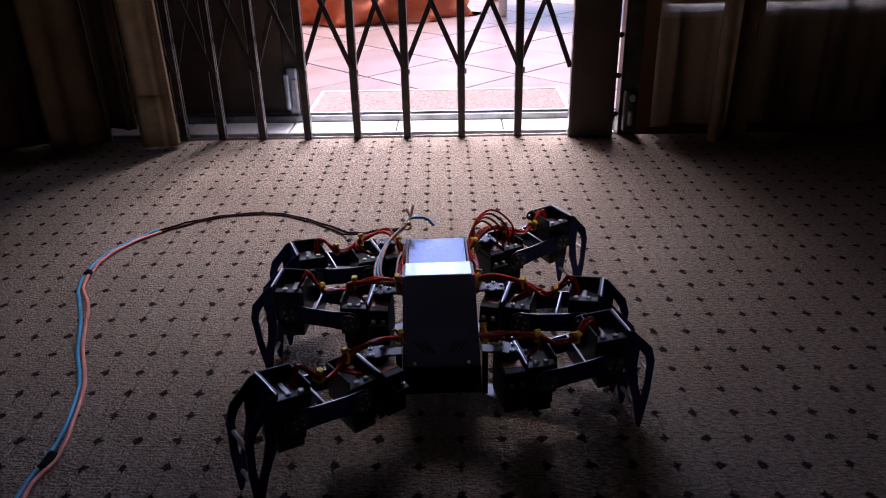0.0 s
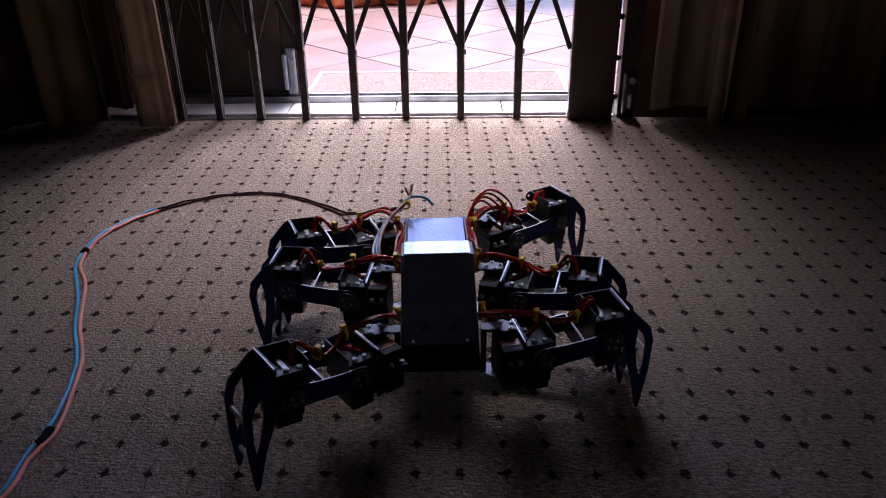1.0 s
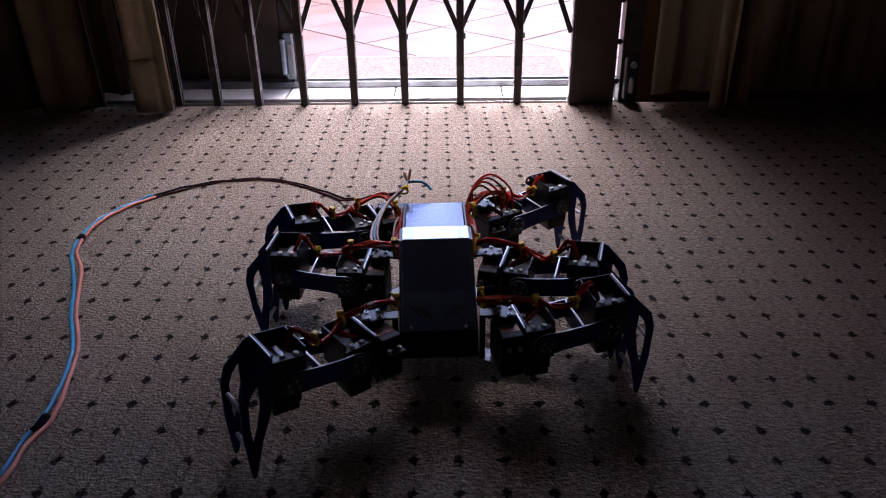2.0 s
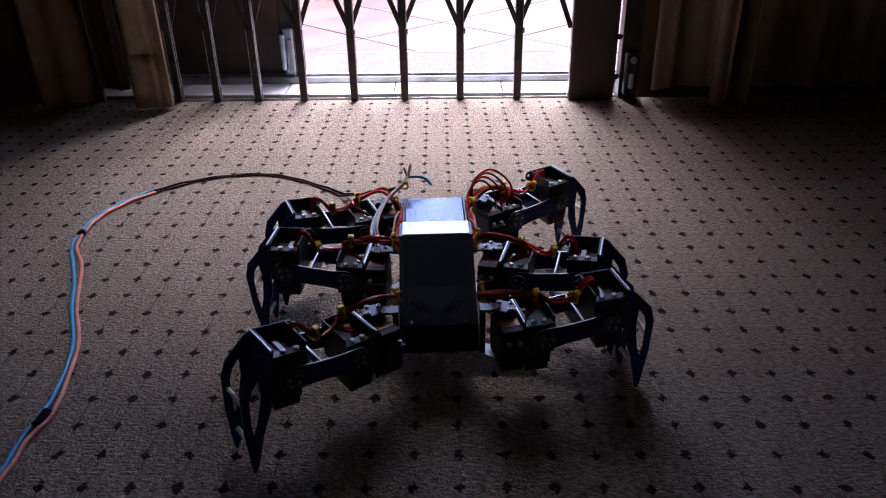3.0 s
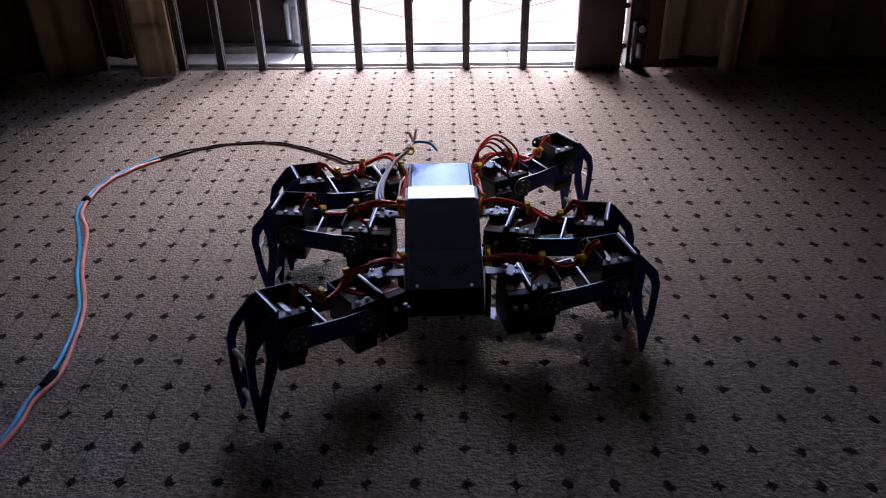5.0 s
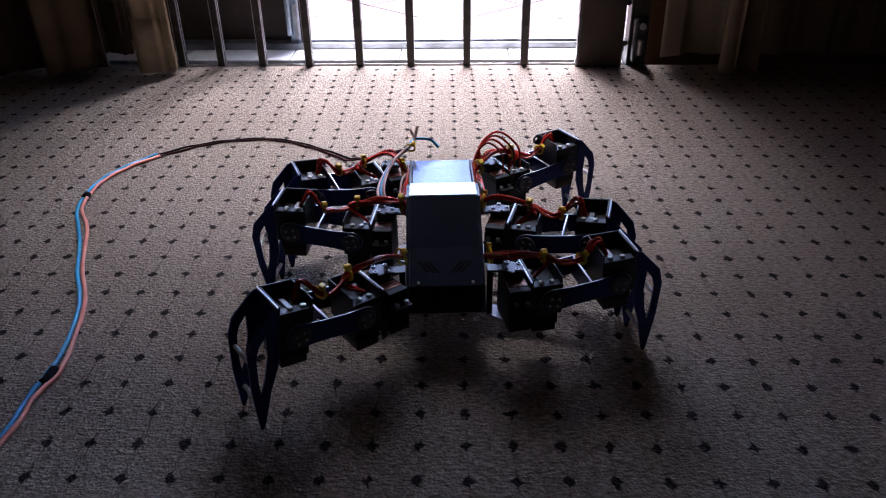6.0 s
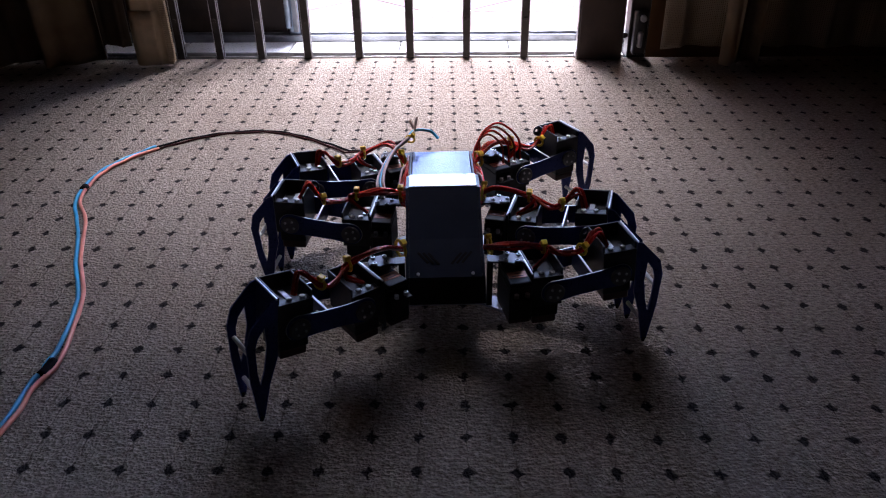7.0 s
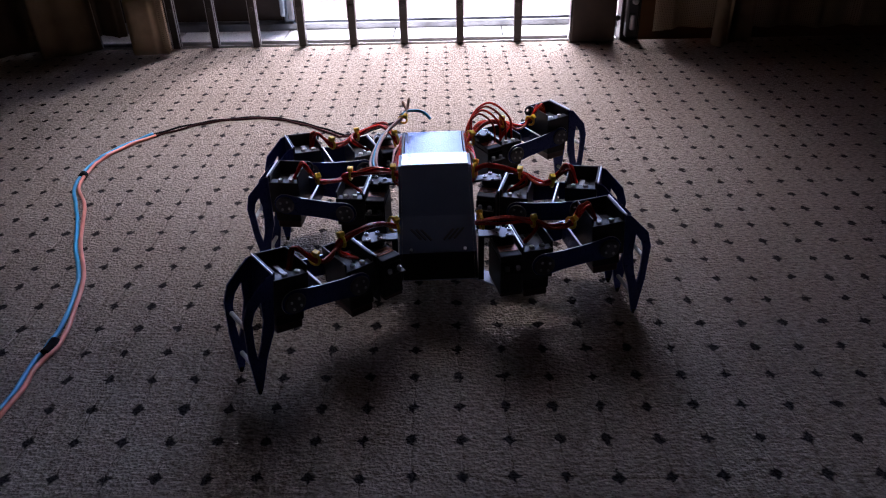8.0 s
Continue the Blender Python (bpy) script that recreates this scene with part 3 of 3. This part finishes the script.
for k in range(3):
    for s in (-1, 1):
        own = box((-0.0012, -0.0003, -0.008), (0.0012, 0.0003, 0.008), 0.0002)
        put(own, Matrix.Translation((s * (0.011 + 0.005 * k), -0.0838 + 0.0008 * k, 0.0843)) @ Matrix.Rotation(radians(-63.4), 4, "X") @ Matrix.Rotation(radians(s * 38), 4, "Y"))
        part("vent_slot", own, M_RUBBER, head)
for s in (-1, 1):
    part("cover_screw", cyl((s * 0.026, -0.0985, 0.0755), (s * 0.026, -0.0993, 0.0772), 0.0016, 10), M_STEEL, head)
rear = part("rear_cover", box((-0.031, 0.019, 0.070), (0.031, 0.088, 0.1185), 0.0015), M_BLACK, robot, "black electronics box")
part("lid", box((-0.032, 0.0185, 0.1187), (0.032, 0.089, 0.1215), 0.0008), M_LID_BLUE, rear, "polished grey-blue lid mirroring the daylight")
for s in (-1, 1):
    part("lid_rail", box((s * 0.0338 - 0.0011, 0.018, 0.112), (s * 0.0338 + 0.0011, 0.0895, 0.1212), 0.0004), M_BLACK, rear)
# lower and upper frame plates, with an arm to each hip
ARM = {1: 0.060, -1: -0.060}
HIPS_Y = (-0.118, 0.0, 0.122)


def frame_plate(z0, z1, inner):
    pts = []
    for s in (1, -1):
        ys = HIPS_Y if s == 1 else HIPS_Y[::-1]
        for y in ys:
            d = s * 0.011
            pts += [(s * inner, max(-0.112, y - 2.2 * d)), (s * 0.055, y - d), (s * 0.068, y - 0.6 * d), (s * 0.068, y + 0.6 * d), (s * 0.055, y + d), (s * inner, max(-0.112, y + 2.2 * d))]
    return slab(pts, [], z0, z1, "xy")


part("lower_plate", frame_plate(0.0495, 0.0518, 0.033), M_PLATE, robot, "silver lower frame plate")
for s in (-1, 1):
    for y in HIPS_Y:
        arm = [(s * 0.030, y - 0.009), (s * 0.048, y - 0.006), (s * 0.060, y - 0.0105), (s * 0.0690, y - 0.006), (s * 0.0705, y), (s * 0.0690, y + 0.006), (s * 0.060, y + 0.0105), (s * 0.048, y + 0.006), (s * 0.030, y + 0.009)]
        if y < -0.1:
            arm = [(s * 0.0375, y - 0.004), (s * 0.050, y - 0.005), *arm[2:7], (s * 0.050, y + 0.005), (s * 0.0375, y + 0.008)]
            part("arm_post", box((min(s * 0.0376, s * 0.043), y + 0.0005, 0.0519), (max(s * 0.0376, s * 0.043), y + 0.0070, 0.1014), 0.0006), M_SERVO, robot)
        hip_arm = part("hip_arm", slab(arm, [], 0.1015, 0.1035, "xy"), M_BLACK, robot, "black metal upper hip arm")
        face = [(s * 0.047, y - 0.004), (s * 0.060, y - 0.0095), (s * 0.0685, y - 0.005), (s * 0.0685, y + 0.005), (s * 0.060, y + 0.0095), (s * 0.047, y + 0.004)]
        part("horn_plate", slab(face, [], 0.1037, 0.1043, "xy"), M_ARM, hip_arm, "grey metal horn plate")
for s in (-1, 1):
    for y, top in ((-0.05, 0.084), (0.05, 0.0695), (0.10, 0.1014)):
        part("standoff", cyl((s * 0.025, y, 0.0519), (s * 0.025, y, top), 0.003, 10), M_STEEL, robot)
part("battery", box((-0.024, -0.06, 0.053), (0.024, 0.06, 0.088), 0.003), M_BLACK, robot)

FEMUR_IN, FEMUR_OUT = (0.033, 0.078), (0.096, 0.087)


def capsule(a, b, ra, rb, waist, seg=9):
    """Outline of a link: round at both joints, narrower between."""
    a, b = Vector(a), Vector(b)
    d = (b - a).normalized()
    nrm = Vector((-d.y, d.x))
    out = []
    t0 = math.atan2(nrm.y, nrm.x)
    for k in range(seg + 1):
        t = t0 + math.pi * k / seg
        out.append(tuple(a + Vector((math.cos(t), math.sin(t))) * ra))
    out.append(tuple(a.lerp(b, 0.3) - nrm * waist))
    out.append(tuple(a.lerp(b, 0.7) - nrm * waist))
    for k in range(seg + 1):
        t = t0 + math.pi + math.pi * k / seg
        out.append(tuple(b + Vector((math.cos(t), math.sin(t))) * rb))
    out.append(tuple(a.lerp(b, 0.7) + nrm * waist))
    out.append(tuple(a.lerp(b, 0.3) + nrm * waist))
    return out


def open_box(lo, hi, front, cut=0.007, t=0.0016):
    """A bracket of four walls, open on top; the wall on the front side is cut lower, with a lip, the other has a tab with a hole."""
    bm = box((lo[0], lo[1] + t, lo[2]), (lo[0] + t, hi[1] - t, hi[2]), 0.0004)
    box((hi[0] - t, lo[1] + t, lo[2]), (hi[0], hi[1] - t, hi[2]), 0.0004, bm)
    for s in (-1, 1):
        low = cut if s == front else 0.0
        y0, y1 = (lo[1], lo[1] + t) if s < 0 else (hi[1] - t, hi[1])
        box((lo[0], y0, lo[2]), (hi[0], y1, hi[2] - low), 0.0004, bm)
        if s == front:
            ya, yb = sorted((y1 - s * t, y1 - s * 0.009) if s > 0 else (y0 - s * t, y0 - s * 0.009))
            box((lo[0] + t, ya, hi[2] - low - t), (hi[0] - t, yb, hi[2] - low), 0.0003, bm)
        else:
            ring = [(lo[0] - 0.0005 + 0.0065 * math.cos(k * 0.5236), hi[2] - 0.0066 + 0.0065 * math.sin(k * 0.5236)) for k in range(12)]
            hole = [(lo[0] - 0.0028 + 0.002 * math.cos(k * 0.785), hi[2] - 0.0055 + 0.002 * math.sin(k * 0.785)) for k in range(8)]
            merged(bm, slab(ring, [hole], y0 + 0.0002, y1 - 0.0002, "xz"))
    return bm


def leg(side, hip_y, turn, foot_out, lift=0.0):
    """One leg, laid out along +x from its hip and then turned. foot_out: how far the toe stands out from the knee."""
    hip_x = 0.060 * side
    m = pose(hip_x, hip_y, 0, 0, 0, turn)
    f = 1 if side < 0 else -1  # the way to the robot's front, across the leg
    add = lambda name, bm, material, parent=robot, label="": part(name, put(bm, m), material, parent, label)
    # hip servo, upright, reaching forward from its shaft
    lo, hi = sorted((f * -0.011, f * 0.030))
    servo = add("hip_servo", box((-0.0102, lo, 0.056), (0.0102, hi, 0.090), 0.001), M_SERVO, robot, "black servo with a copper label")
    add("servo_cap", box((-0.0100, lo + 0.0005, 0.0902), (0.0100, hi - 0.0005, 0.0955), 0.0012), M_SERVO, servo)
    add("servo_base", box((-0.0100, lo + 0.0005, 0.0525), (0.0100, hi - 0.0005, 0.0558), 0.001), M_SERVO_CAP, servo)
    y0, y1 = sorted((f * 0.011, f * 0.021))
    add("servo_label", box((-0.0085, y0, 0.0957), (0.0085, y1, 0.0961), 0.0001), M_LABEL, servo, "copper-red maker's label")
    for k, (wide, off) in enumerate(((0.0105, 0.0), (0.0065, 0.0015))):
        yb = f * (0.0185 - 0.0042 * k)
        add("print_bar", box((off - wide / 2, yb - 0.0007, 0.09615), (off + wide / 2, yb + 0.0007, 0.0963), 0), M_SERVO_CAP, servo)
    for dx in (-0.005, 0.005):
        add("ear_screw", cyl((dx, f * 0.0335, 0.083), (dx, f * 0.0335, 0.0865), 0.0022, 10), M_STEEL, servo)
    y0, y1 = sorted((f * 0.0302, f * 0.038))
    add("servo_ear", box((-0.0095, y0, 0.0805), (0.0095, y1, 0.083), 0.0006), M_SERVO, servo)
    horn = add("servo_horn", cyl((0, 0, 0.0963), (0, 0, 0.1012), 0.0105, 20, None, 0.0008), M_BLACK, robot)
    for k in range(4):
        a = k * math.pi / 2 + 0.4
        add("horn_screw", cyl((0.0075 * math.cos(a), 0.0075 * math.sin(a), 0.1044), (0.0075 * math.cos(a), 0.0075 * math.sin(a), 0.1060), 0.0023, 10, None, 0.0005), M_STEEL, horn)
        add("screw_socket", cyl((0.0075 * math.cos(a), 0.0075 * math.sin(a), 0.1061), (0.0075 * math.cos(a), 0.0075 * math.sin(a), 0.1063), 0.0011, 6), M_RUBBER, horn)
    hb = add("hip_bracket", box((0.0112, -0.024, 0.050), (0.0130, 0.024, 0.0985), 0.0004), M_BLACK, robot)
    add("bracket_edge", box((0.0113, -0.0235, 0.0986), (0.0129, 0.0235, 0.1000), 0.0003), M_EDGE, hb, "bare metal hip bracket edge")
    # thigh bracket with its servo
    bracket = add("thigh_bracket", open_box((0.0134, -0.0215, 0.062), (0.0425, 0.0215, 0.100), f), M_BLACK)
    tservo = add("thigh_servo", box((0.0155, -0.0190, 0.048), (0.0405, 0.0190, 0.088), 0.0015), M_SERVO)
    add("servo_base", box((0.0165, -0.0180, 0.040), (0.0395, 0.0180, 0.0478), 0.0015), M_SERVO_CAP, tservo)
    for dx in (0.023, 0.033):
        add("nylon_screw", cyl((dx, f * 0.0162, 0.0931), (dx, f * 0.0162, 0.0954), 0.0028, 12, None, 0.0011), M_SCREW, bracket)
    for py in (f * 0.002, -f * 0.010):
        y0, y1 = sorted((py, py - f * 0.005))
        add("servo_ear", box((0.019, y0, 0.0882), (0.0245, y1, 0.0900), 0.0004), M_PLATE, tservo)
    # thigh plates
    a, b = FEMUR_IN, (FEMUR_OUT[0], FEMUR_OUT[1] + lift)
    outline = capsule(a, b, 0.0115, 0.0115, 0.0098)
    for s in (-1, 1):
        y0, y1 = sorted((s * 0.0232, s * 0.0250))
        plate = add("thigh_plate", slab(outline, [], y0, y1, "xz"), M_BLUE, robot, "dark blue thigh plate")
        add("plate_rim", slab(capsule(a, b, 0.01178, 0.01178, 0.01008), [], s * 0.0241 - 0.0004, s * 0.0241 + 0.0004, "xz"), M_EDGE, plate, "bare metal cut edge")
        for jx, jz in (a, b):
            y0, y1 = s * 0.0252, s * 0.0278
            add("joint_cap", cyl((jx, y0, jz), (jx, y1, jz), 0.0098, 18, None, 0.0012), M_ARM, plate)
            for k in range(4):
                t = k * math.pi / 2 + 0.6
                px, pz = jx + 0.0052 * math.cos(t), jz + 0.0052 * math.sin(t)
                add("joint_screw", cyl((px, s * 0.0279, pz), (px, s * 0.0290, pz), 0.0012, 8), M_STEEL, plate)
    cx, cz = (a[0] + b[0]) / 2 + 0.004, (a[1] + b[1]) / 2
    web = add("thigh_web", box((cx - 0.0009, -0.0230, cz - 0.009), (cx + 0.0009, 0.0230, cz + 0.0095), 0.0003), M_BLUE)
    add("web_edge", box((cx - 0.0009, -0.0230, cz + 0.0096), (cx + 0.0009, 0.0230, cz + 0.0108), 0.0003), M_EDGE, web, "bare metal top edge")
    for dy in (-0.008, 0.008):
        add("web_screw", cyl((cx + 0.001, dy, cz), (cx + 0.003, dy, cz), 0.0018, 8), M_STEEL, web)
    # knee bracket, servo and foot, leaning outwards about the knee
    kx, kz = b
    lean = math.degrees(math.atan2(foot_out - 0.031, kz))
    k = Matrix.Translation((kx, 0, kz)) @ Matrix.Rotation(radians(-lean), 4, "Y")
    addk = lambda name, bm, material, parent=robot, label="": part(name, put(put(bm, k), m), material, parent, label)
    kb = addk("knee_bracket", open_box((-0.0150, -0.0205, -0.012), (0.0165, 0.0205, 0.030), f), M_BLACK)
    ks = addk("knee_servo", box((-0.0128, -0.0185, -0.024), (0.0140, 0.0185, 0.0160), 0.0015), M_SERVO)
    addk("servo_base", box((-0.0118, -0.0175, -0.032), (0.0130, 0.0175, -0.0242), 0.0015), M_SERVO_CAP, ks)
    y0, y1 = sorted((f * 0.004, -f * 0.012))
    addk("servo_ear", box((-0.003, y0, 0.0162), (0.002, y1, 0.0178), 0.0004), M_PLATE, ks)
    for dx in (-0.007, 0.005):
        addk("nylon_screw", cyl((dx, f * 0.0158, 0.0231), (dx, f * 0.0158, 0.0254), 0.0028, 12, None, 0.0011), M_SCREW, kb)
    addk("bracket_edge", box((0.0170, -0.0205, 0.0285), (0.0185, 0.0205, 0.0305), 0.0004), M_EDGE, kb, "bare metal bracket edge")
    drop = math.hypot(foot_out - 0.031, kz)
    foot = [(0.0170, 0.029), (0.0230, 0.027), (0.0410, 0.006), (0.0445, -0.010), (0.0410, -0.045), (0.0335, -drop + 0.004), (0.0310, -drop), (0.0285, -drop + 0.004), (0.0235, -0.050), (0.0170, -0.026)]
    hole = [(0.0285, 0.006), (0.0345, -0.003), (0.0368, -0.013), (0.0350, -0.036), (0.0322, -0.050), (0.0288, -0.036), (0.0264, -0.014)]
    fp = []
    for s in (-1, 1):
        y0, y1 = sorted((s * 0.0185, s * 0.0203))
        fp.append(addk("foot_plate", slab(foot, [hole], y0, y1, "xz"), M_BLUE, robot, "dark blue pointed foot plate"))
    addk("foot_wall", box((0.0170, -0.0184, -0.012), (0.0186, 0.0184, 0.028), 0.0004), M_BLUE)
    for px, pz in ((0.0385, -0.022), (0.0305, -0.066)):
        addk("spacer_rod", cyl((px, -0.0183, pz), (px, 0.0183, pz), 0.0021, 10), M_SCREW, fp[0], "white spacer rod")
    for s in (0, 1):
        y = (-0.0194, 0.0194)[s]
        addk("toe_tip", cyl((0.031, y, -drop + 0.001), (0.031, y, -drop + 0.006), 0.0016, 8, None, 0, 0.0026), M_RUBBER, fp[s])
    # servo leads along the leg, tied in two places
    rnd = random.Random(int(100 * (side + hip_y * 10 + 3)))
    cols = (M_BROWN, M_RED, M_ORANGE_WIRE, M_RED, M_BROWN)
    ry, rz = ((-0.066, 0.086) if hip_y < -0.1 else (0.002, 0.110) if hip_y < 0.1 else (0.084, 0.108))
    root = m.inverted() @ Vector((side * 0.038, ry, rz))
    tie1, tie2 = Vector((0.030, -f * 0.004, 0.109)), Vector((0.064, f * 0.006, 0.108 + lift))
    ends = (Vector((0.020, f * 0.004, 0.091)), Vector((kx - 0.008, f * 0.006, kz + 0.02)))
    for n in range(5):
        j = lambda c: c + Vector((rnd.uniform(-1, 1), rnd.uniform(-1, 1), rnd.uniform(-1, 1))) * 0.0022
        j3 = lambda c: c + Vector((rnd.uniform(-1, 1), rnd.uniform(-1, 1), rnd.uniform(-0.5, 1))) * 0.004
        far = n < 3
        line = [j(root), j3(Vector((0.0, f * 0.003, 0.117))), j(tie1)]
        line += [j3(Vector((0.048, f * 0.004, 0.103))), j(tie2), j3(Vector((0.080, f * 0.0, 0.122 + lift))), j(ends[1])] if far else [j3(Vector((0.036, f * 0.002, 0.104))), j(ends[0])]
        add("wire", tube(smoothed(line, 7), 0.0016, 6), cols[n])
    for c, yaw, wide in ((tie1, 0, 0.0052), (tie2, 30, 0.0052), (root.lerp(Vector((0.0, f * 0.003, 0.117)), 0.22), 0, 0.0085)):
        own = bmesh.new()
        ring = [Vector((0, wide * math.cos(t * 0.4488), wide * math.sin(t * 0.4488))) for t in range(15)]
        tube(ring, 0.0015, 6, own)
        box((-0.003, -0.003, wide - 0.001), (0.003, 0.003, wide + 0.004), 0.001, own)
        put(own, Matrix.Translation(c) @ pose(0, 0, 0, rnd.uniform(-40, 40), 0, yaw))
        add("cable_tie", own, M_TIE)


leg(-1, HIPS_Y[0], 215.5, 0.043)
leg(-1, HIPS_Y[1], 173.3, 0.032)
leg(-1, HIPS_Y[2], 200.3, 0.036)
leg(1, HIPS_Y[0], 10.5, 0.036)
leg(1, HIPS_Y[1], -16.7, 0.036)
leg(1, HIPS_Y[2], 26.3, 0.034)

# wiring beside the covers
rnd = random.Random(5)
for s in (-1, 1):
    for n in range(9):
        y0 = rnd.uniform(-0.02, 0.02)
        mid = rnd.uniform(0.0, 0.006)
        line = [(s * 0.033, -0.012 + n * 0.002, 0.100), (s * (0.040 + mid), -0.004 + n * 0.004, 0.104 + rnd.uniform(-0.006, 0.006)), (s * (0.0385 + mid), 0.03 + n * 0.004, 0.106 + rnd.uniform(-0.01, 0.008)), (s * 0.037, 0.075 + n * 0.003, 0.108 + rnd.uniform(-0.01, 0.006)), (s * (0.034 + mid), 0.098, 0.104)]
        part("wire", tube(smoothed(line, 6), 0.0012, 6), (M_BROWN, M_RED, M_WHITE_WIRE, M_BROWN)[n % 4], robot)
    # loops at the back corner
    for n in range(4 if s == 1 else 0):
        cx, cy, r = s * (0.056 + 0.004 * n), 0.106 + 0.004 * n, 0.017 + 0.003 * n
        line = [(cx - s * 0.02, cy - 0.015, 0.104), (cx - s * r * 0.8, cy + 0.004, 0.112 + r * 0.5), (cx, cy + 0.008, 0.114 + r), (cx + s * r * 0.9, cy + 0.004, 0.110 + r * 0.5), (cx + s * r, cy - 0.006, 0.100)]
        part("wire", tube(smoothed(line, 7), 0.0013, 6), (M_BROWN, M_RED, M_BROWN, M_RED)[n], robot)
# supply leads looping up the side, tied at the back corner
for n, (mt, dz) in enumerate(((M_WHITE_WIRE, 0.0), (M_CYAN, 0.003), (M_WHITE_WIRE, 0.006))):
    line = [(-0.037, 0.012, 0.112 + dz * 0.3), (-0.056, 0.004, 0.111 + dz * 0.5), (-0.068 + dz, 0.016, 0.113 + dz), (-0.066 + dz, 0.045, 0.118 + dz), (-0.054 + dz * 0.5, 0.078, 0.126 + dz * 0.5), (-0.038, 0.098, 0.132 + dz * 0.3), (-0.030, 0.112, 0.138), ((-0.026, 0.122, 0.150) if n == 0 else (-0.012, 0.118, 0.135) if n == 1 else (-0.034, 0.12, 0.147))]
    if n == 1:
        line.append((-0.002, 0.112, 0.128))
    part("supply_lead", tube(smoothed(line, 8), 0.0017, 7), mt, robot)
own = bmesh.new()
tube([Vector((0.0048 * math.cos(t * 0.4488), 0, 0.0048 * math.sin(t * 0.4488))) for t in range(15)], 0.0013, 6, own)
box((-0.0025, -0.0025, 0.004), (0.0025, 0.0025, 0.0085), 0.0008, own)
part("cable_tie", put(own, Matrix.Translation((-0.034, 0.102, 0.132)) @ pose(0, 0, 0, 20, 30, 0)), M_TIE, robot)

# ---- supply cable on the carpet ----
CABLE = [(-1.3, -1.6), (-0.8, -1.0), (-0.52, -0.55), (-0.415, -0.24), (-0.372, -0.09), (-0.357, 0.01), (-0.359, 0.056), (-0.355, 0.083), (-0.358, 0.121), (-0.372, 0.182), (-0.385, 0.219), (-0.414, 0.277), (-0.440, 0.343), (-0.460, 0.387), (-0.484, 0.431), (-0.493, 0.477), (-0.492, 0.527), (-0.477, 0.569), (-0.446, 0.616), (-0.404, 0.654), (-0.355, 0.680), (-0.290, 0.690), (-0.240, 0.676), (-0.19, 0.645), (-0.14, 0.605)]
cable = thing("supply_cable", "pair of blue and pink-red wires lying in a curve on carpet", "cable")
path = smoothed([(x, y, 0.0034) for x, y in CABLE], 10)
tail = smoothed([(-0.14, 0.605, 0.0034), (-0.105, 0.545, 0.030), (-0.070, 0.455, 0.075), (-0.048, 0.375, 0.112), (-0.030, 0.338, 0.128)], 8)
path = path[:-1] + tail
JOIN = 182


def strand(lo, hi, side_sign, gap0, r):
    pts = []
    for k in range(lo, hi):
        p = path[k]
        d = (path[min(k + 1, len(path) - 1)] - path[max(k - 1, 0)]).normalized()
        side = Vector((-d.y, d.x, 0)).normalized()
        gap = gap0 + 0.0024 * max(0, math.sin(k * 0.11)) ** 2
        pts.append(p + side * side_sign * gap + Vector((0, 0, r - 0.0029 + 0.0005 * math.sin(k * 0.7 + side_sign))))
    return tube(pts, r, 8)


part("blue_wire", strand(0, JOIN, 1, 0.0027, 0.0025), M_CYAN, cable, "", True)
part("red_wire", strand(0, JOIN, -1, 0.0027, 0.0025), M_PINK, cable, "", True)
part("dark_lead", strand(JOIN - 2, len(path), 1, 0.0020, 0.0016), M_TAPE, cable, "thin dark lead", True)
part("dark_lead", strand(JOIN - 2, len(path), -1, 0.0036, 0.0016), M_LEAD, cable, "thin dark lead", True)
for lo, hi in ((66, 73), (148, 150)):
    part("tape", tube(path[lo:hi + 1], 0.0054, 10), M_TAPE, cable, "dark tape round both wires", True)

# ---- patio tiles, laid cornerwise ----
TILE = 0.325
patio = new("patio")
tagged(patio, "patio of square pinkish terracotta tiles laid cornerwise", "patio", kind="structure")
tile_mesh = finish("tile", box((-TILE / 2 + 0.0025, -TILE / 2 + 0.0025, -0.014), (TILE / 2 - 0.0025, TILE / 2 - 0.0025, 0.0), 0.0015), M_TERRA)
for a in range(-9, 14):
    for b in range(-9, 14):
        # offsets of the joints along the two diagonals
        u, v = 1.100 + (a + 0.5) * TILE, 1.112 + (b + 0.5) * TILE
        x, y = (u - v) * 0.7071, (u + v) * 0.7071
        if 1.25 < y < 5.6 and -1.56 < x < 1.51:
            child("tile", tile_mesh, patio, pose(x, y, -0.0175 + random.uniform(-0.0006, 0.0006), 0, 0, 45))
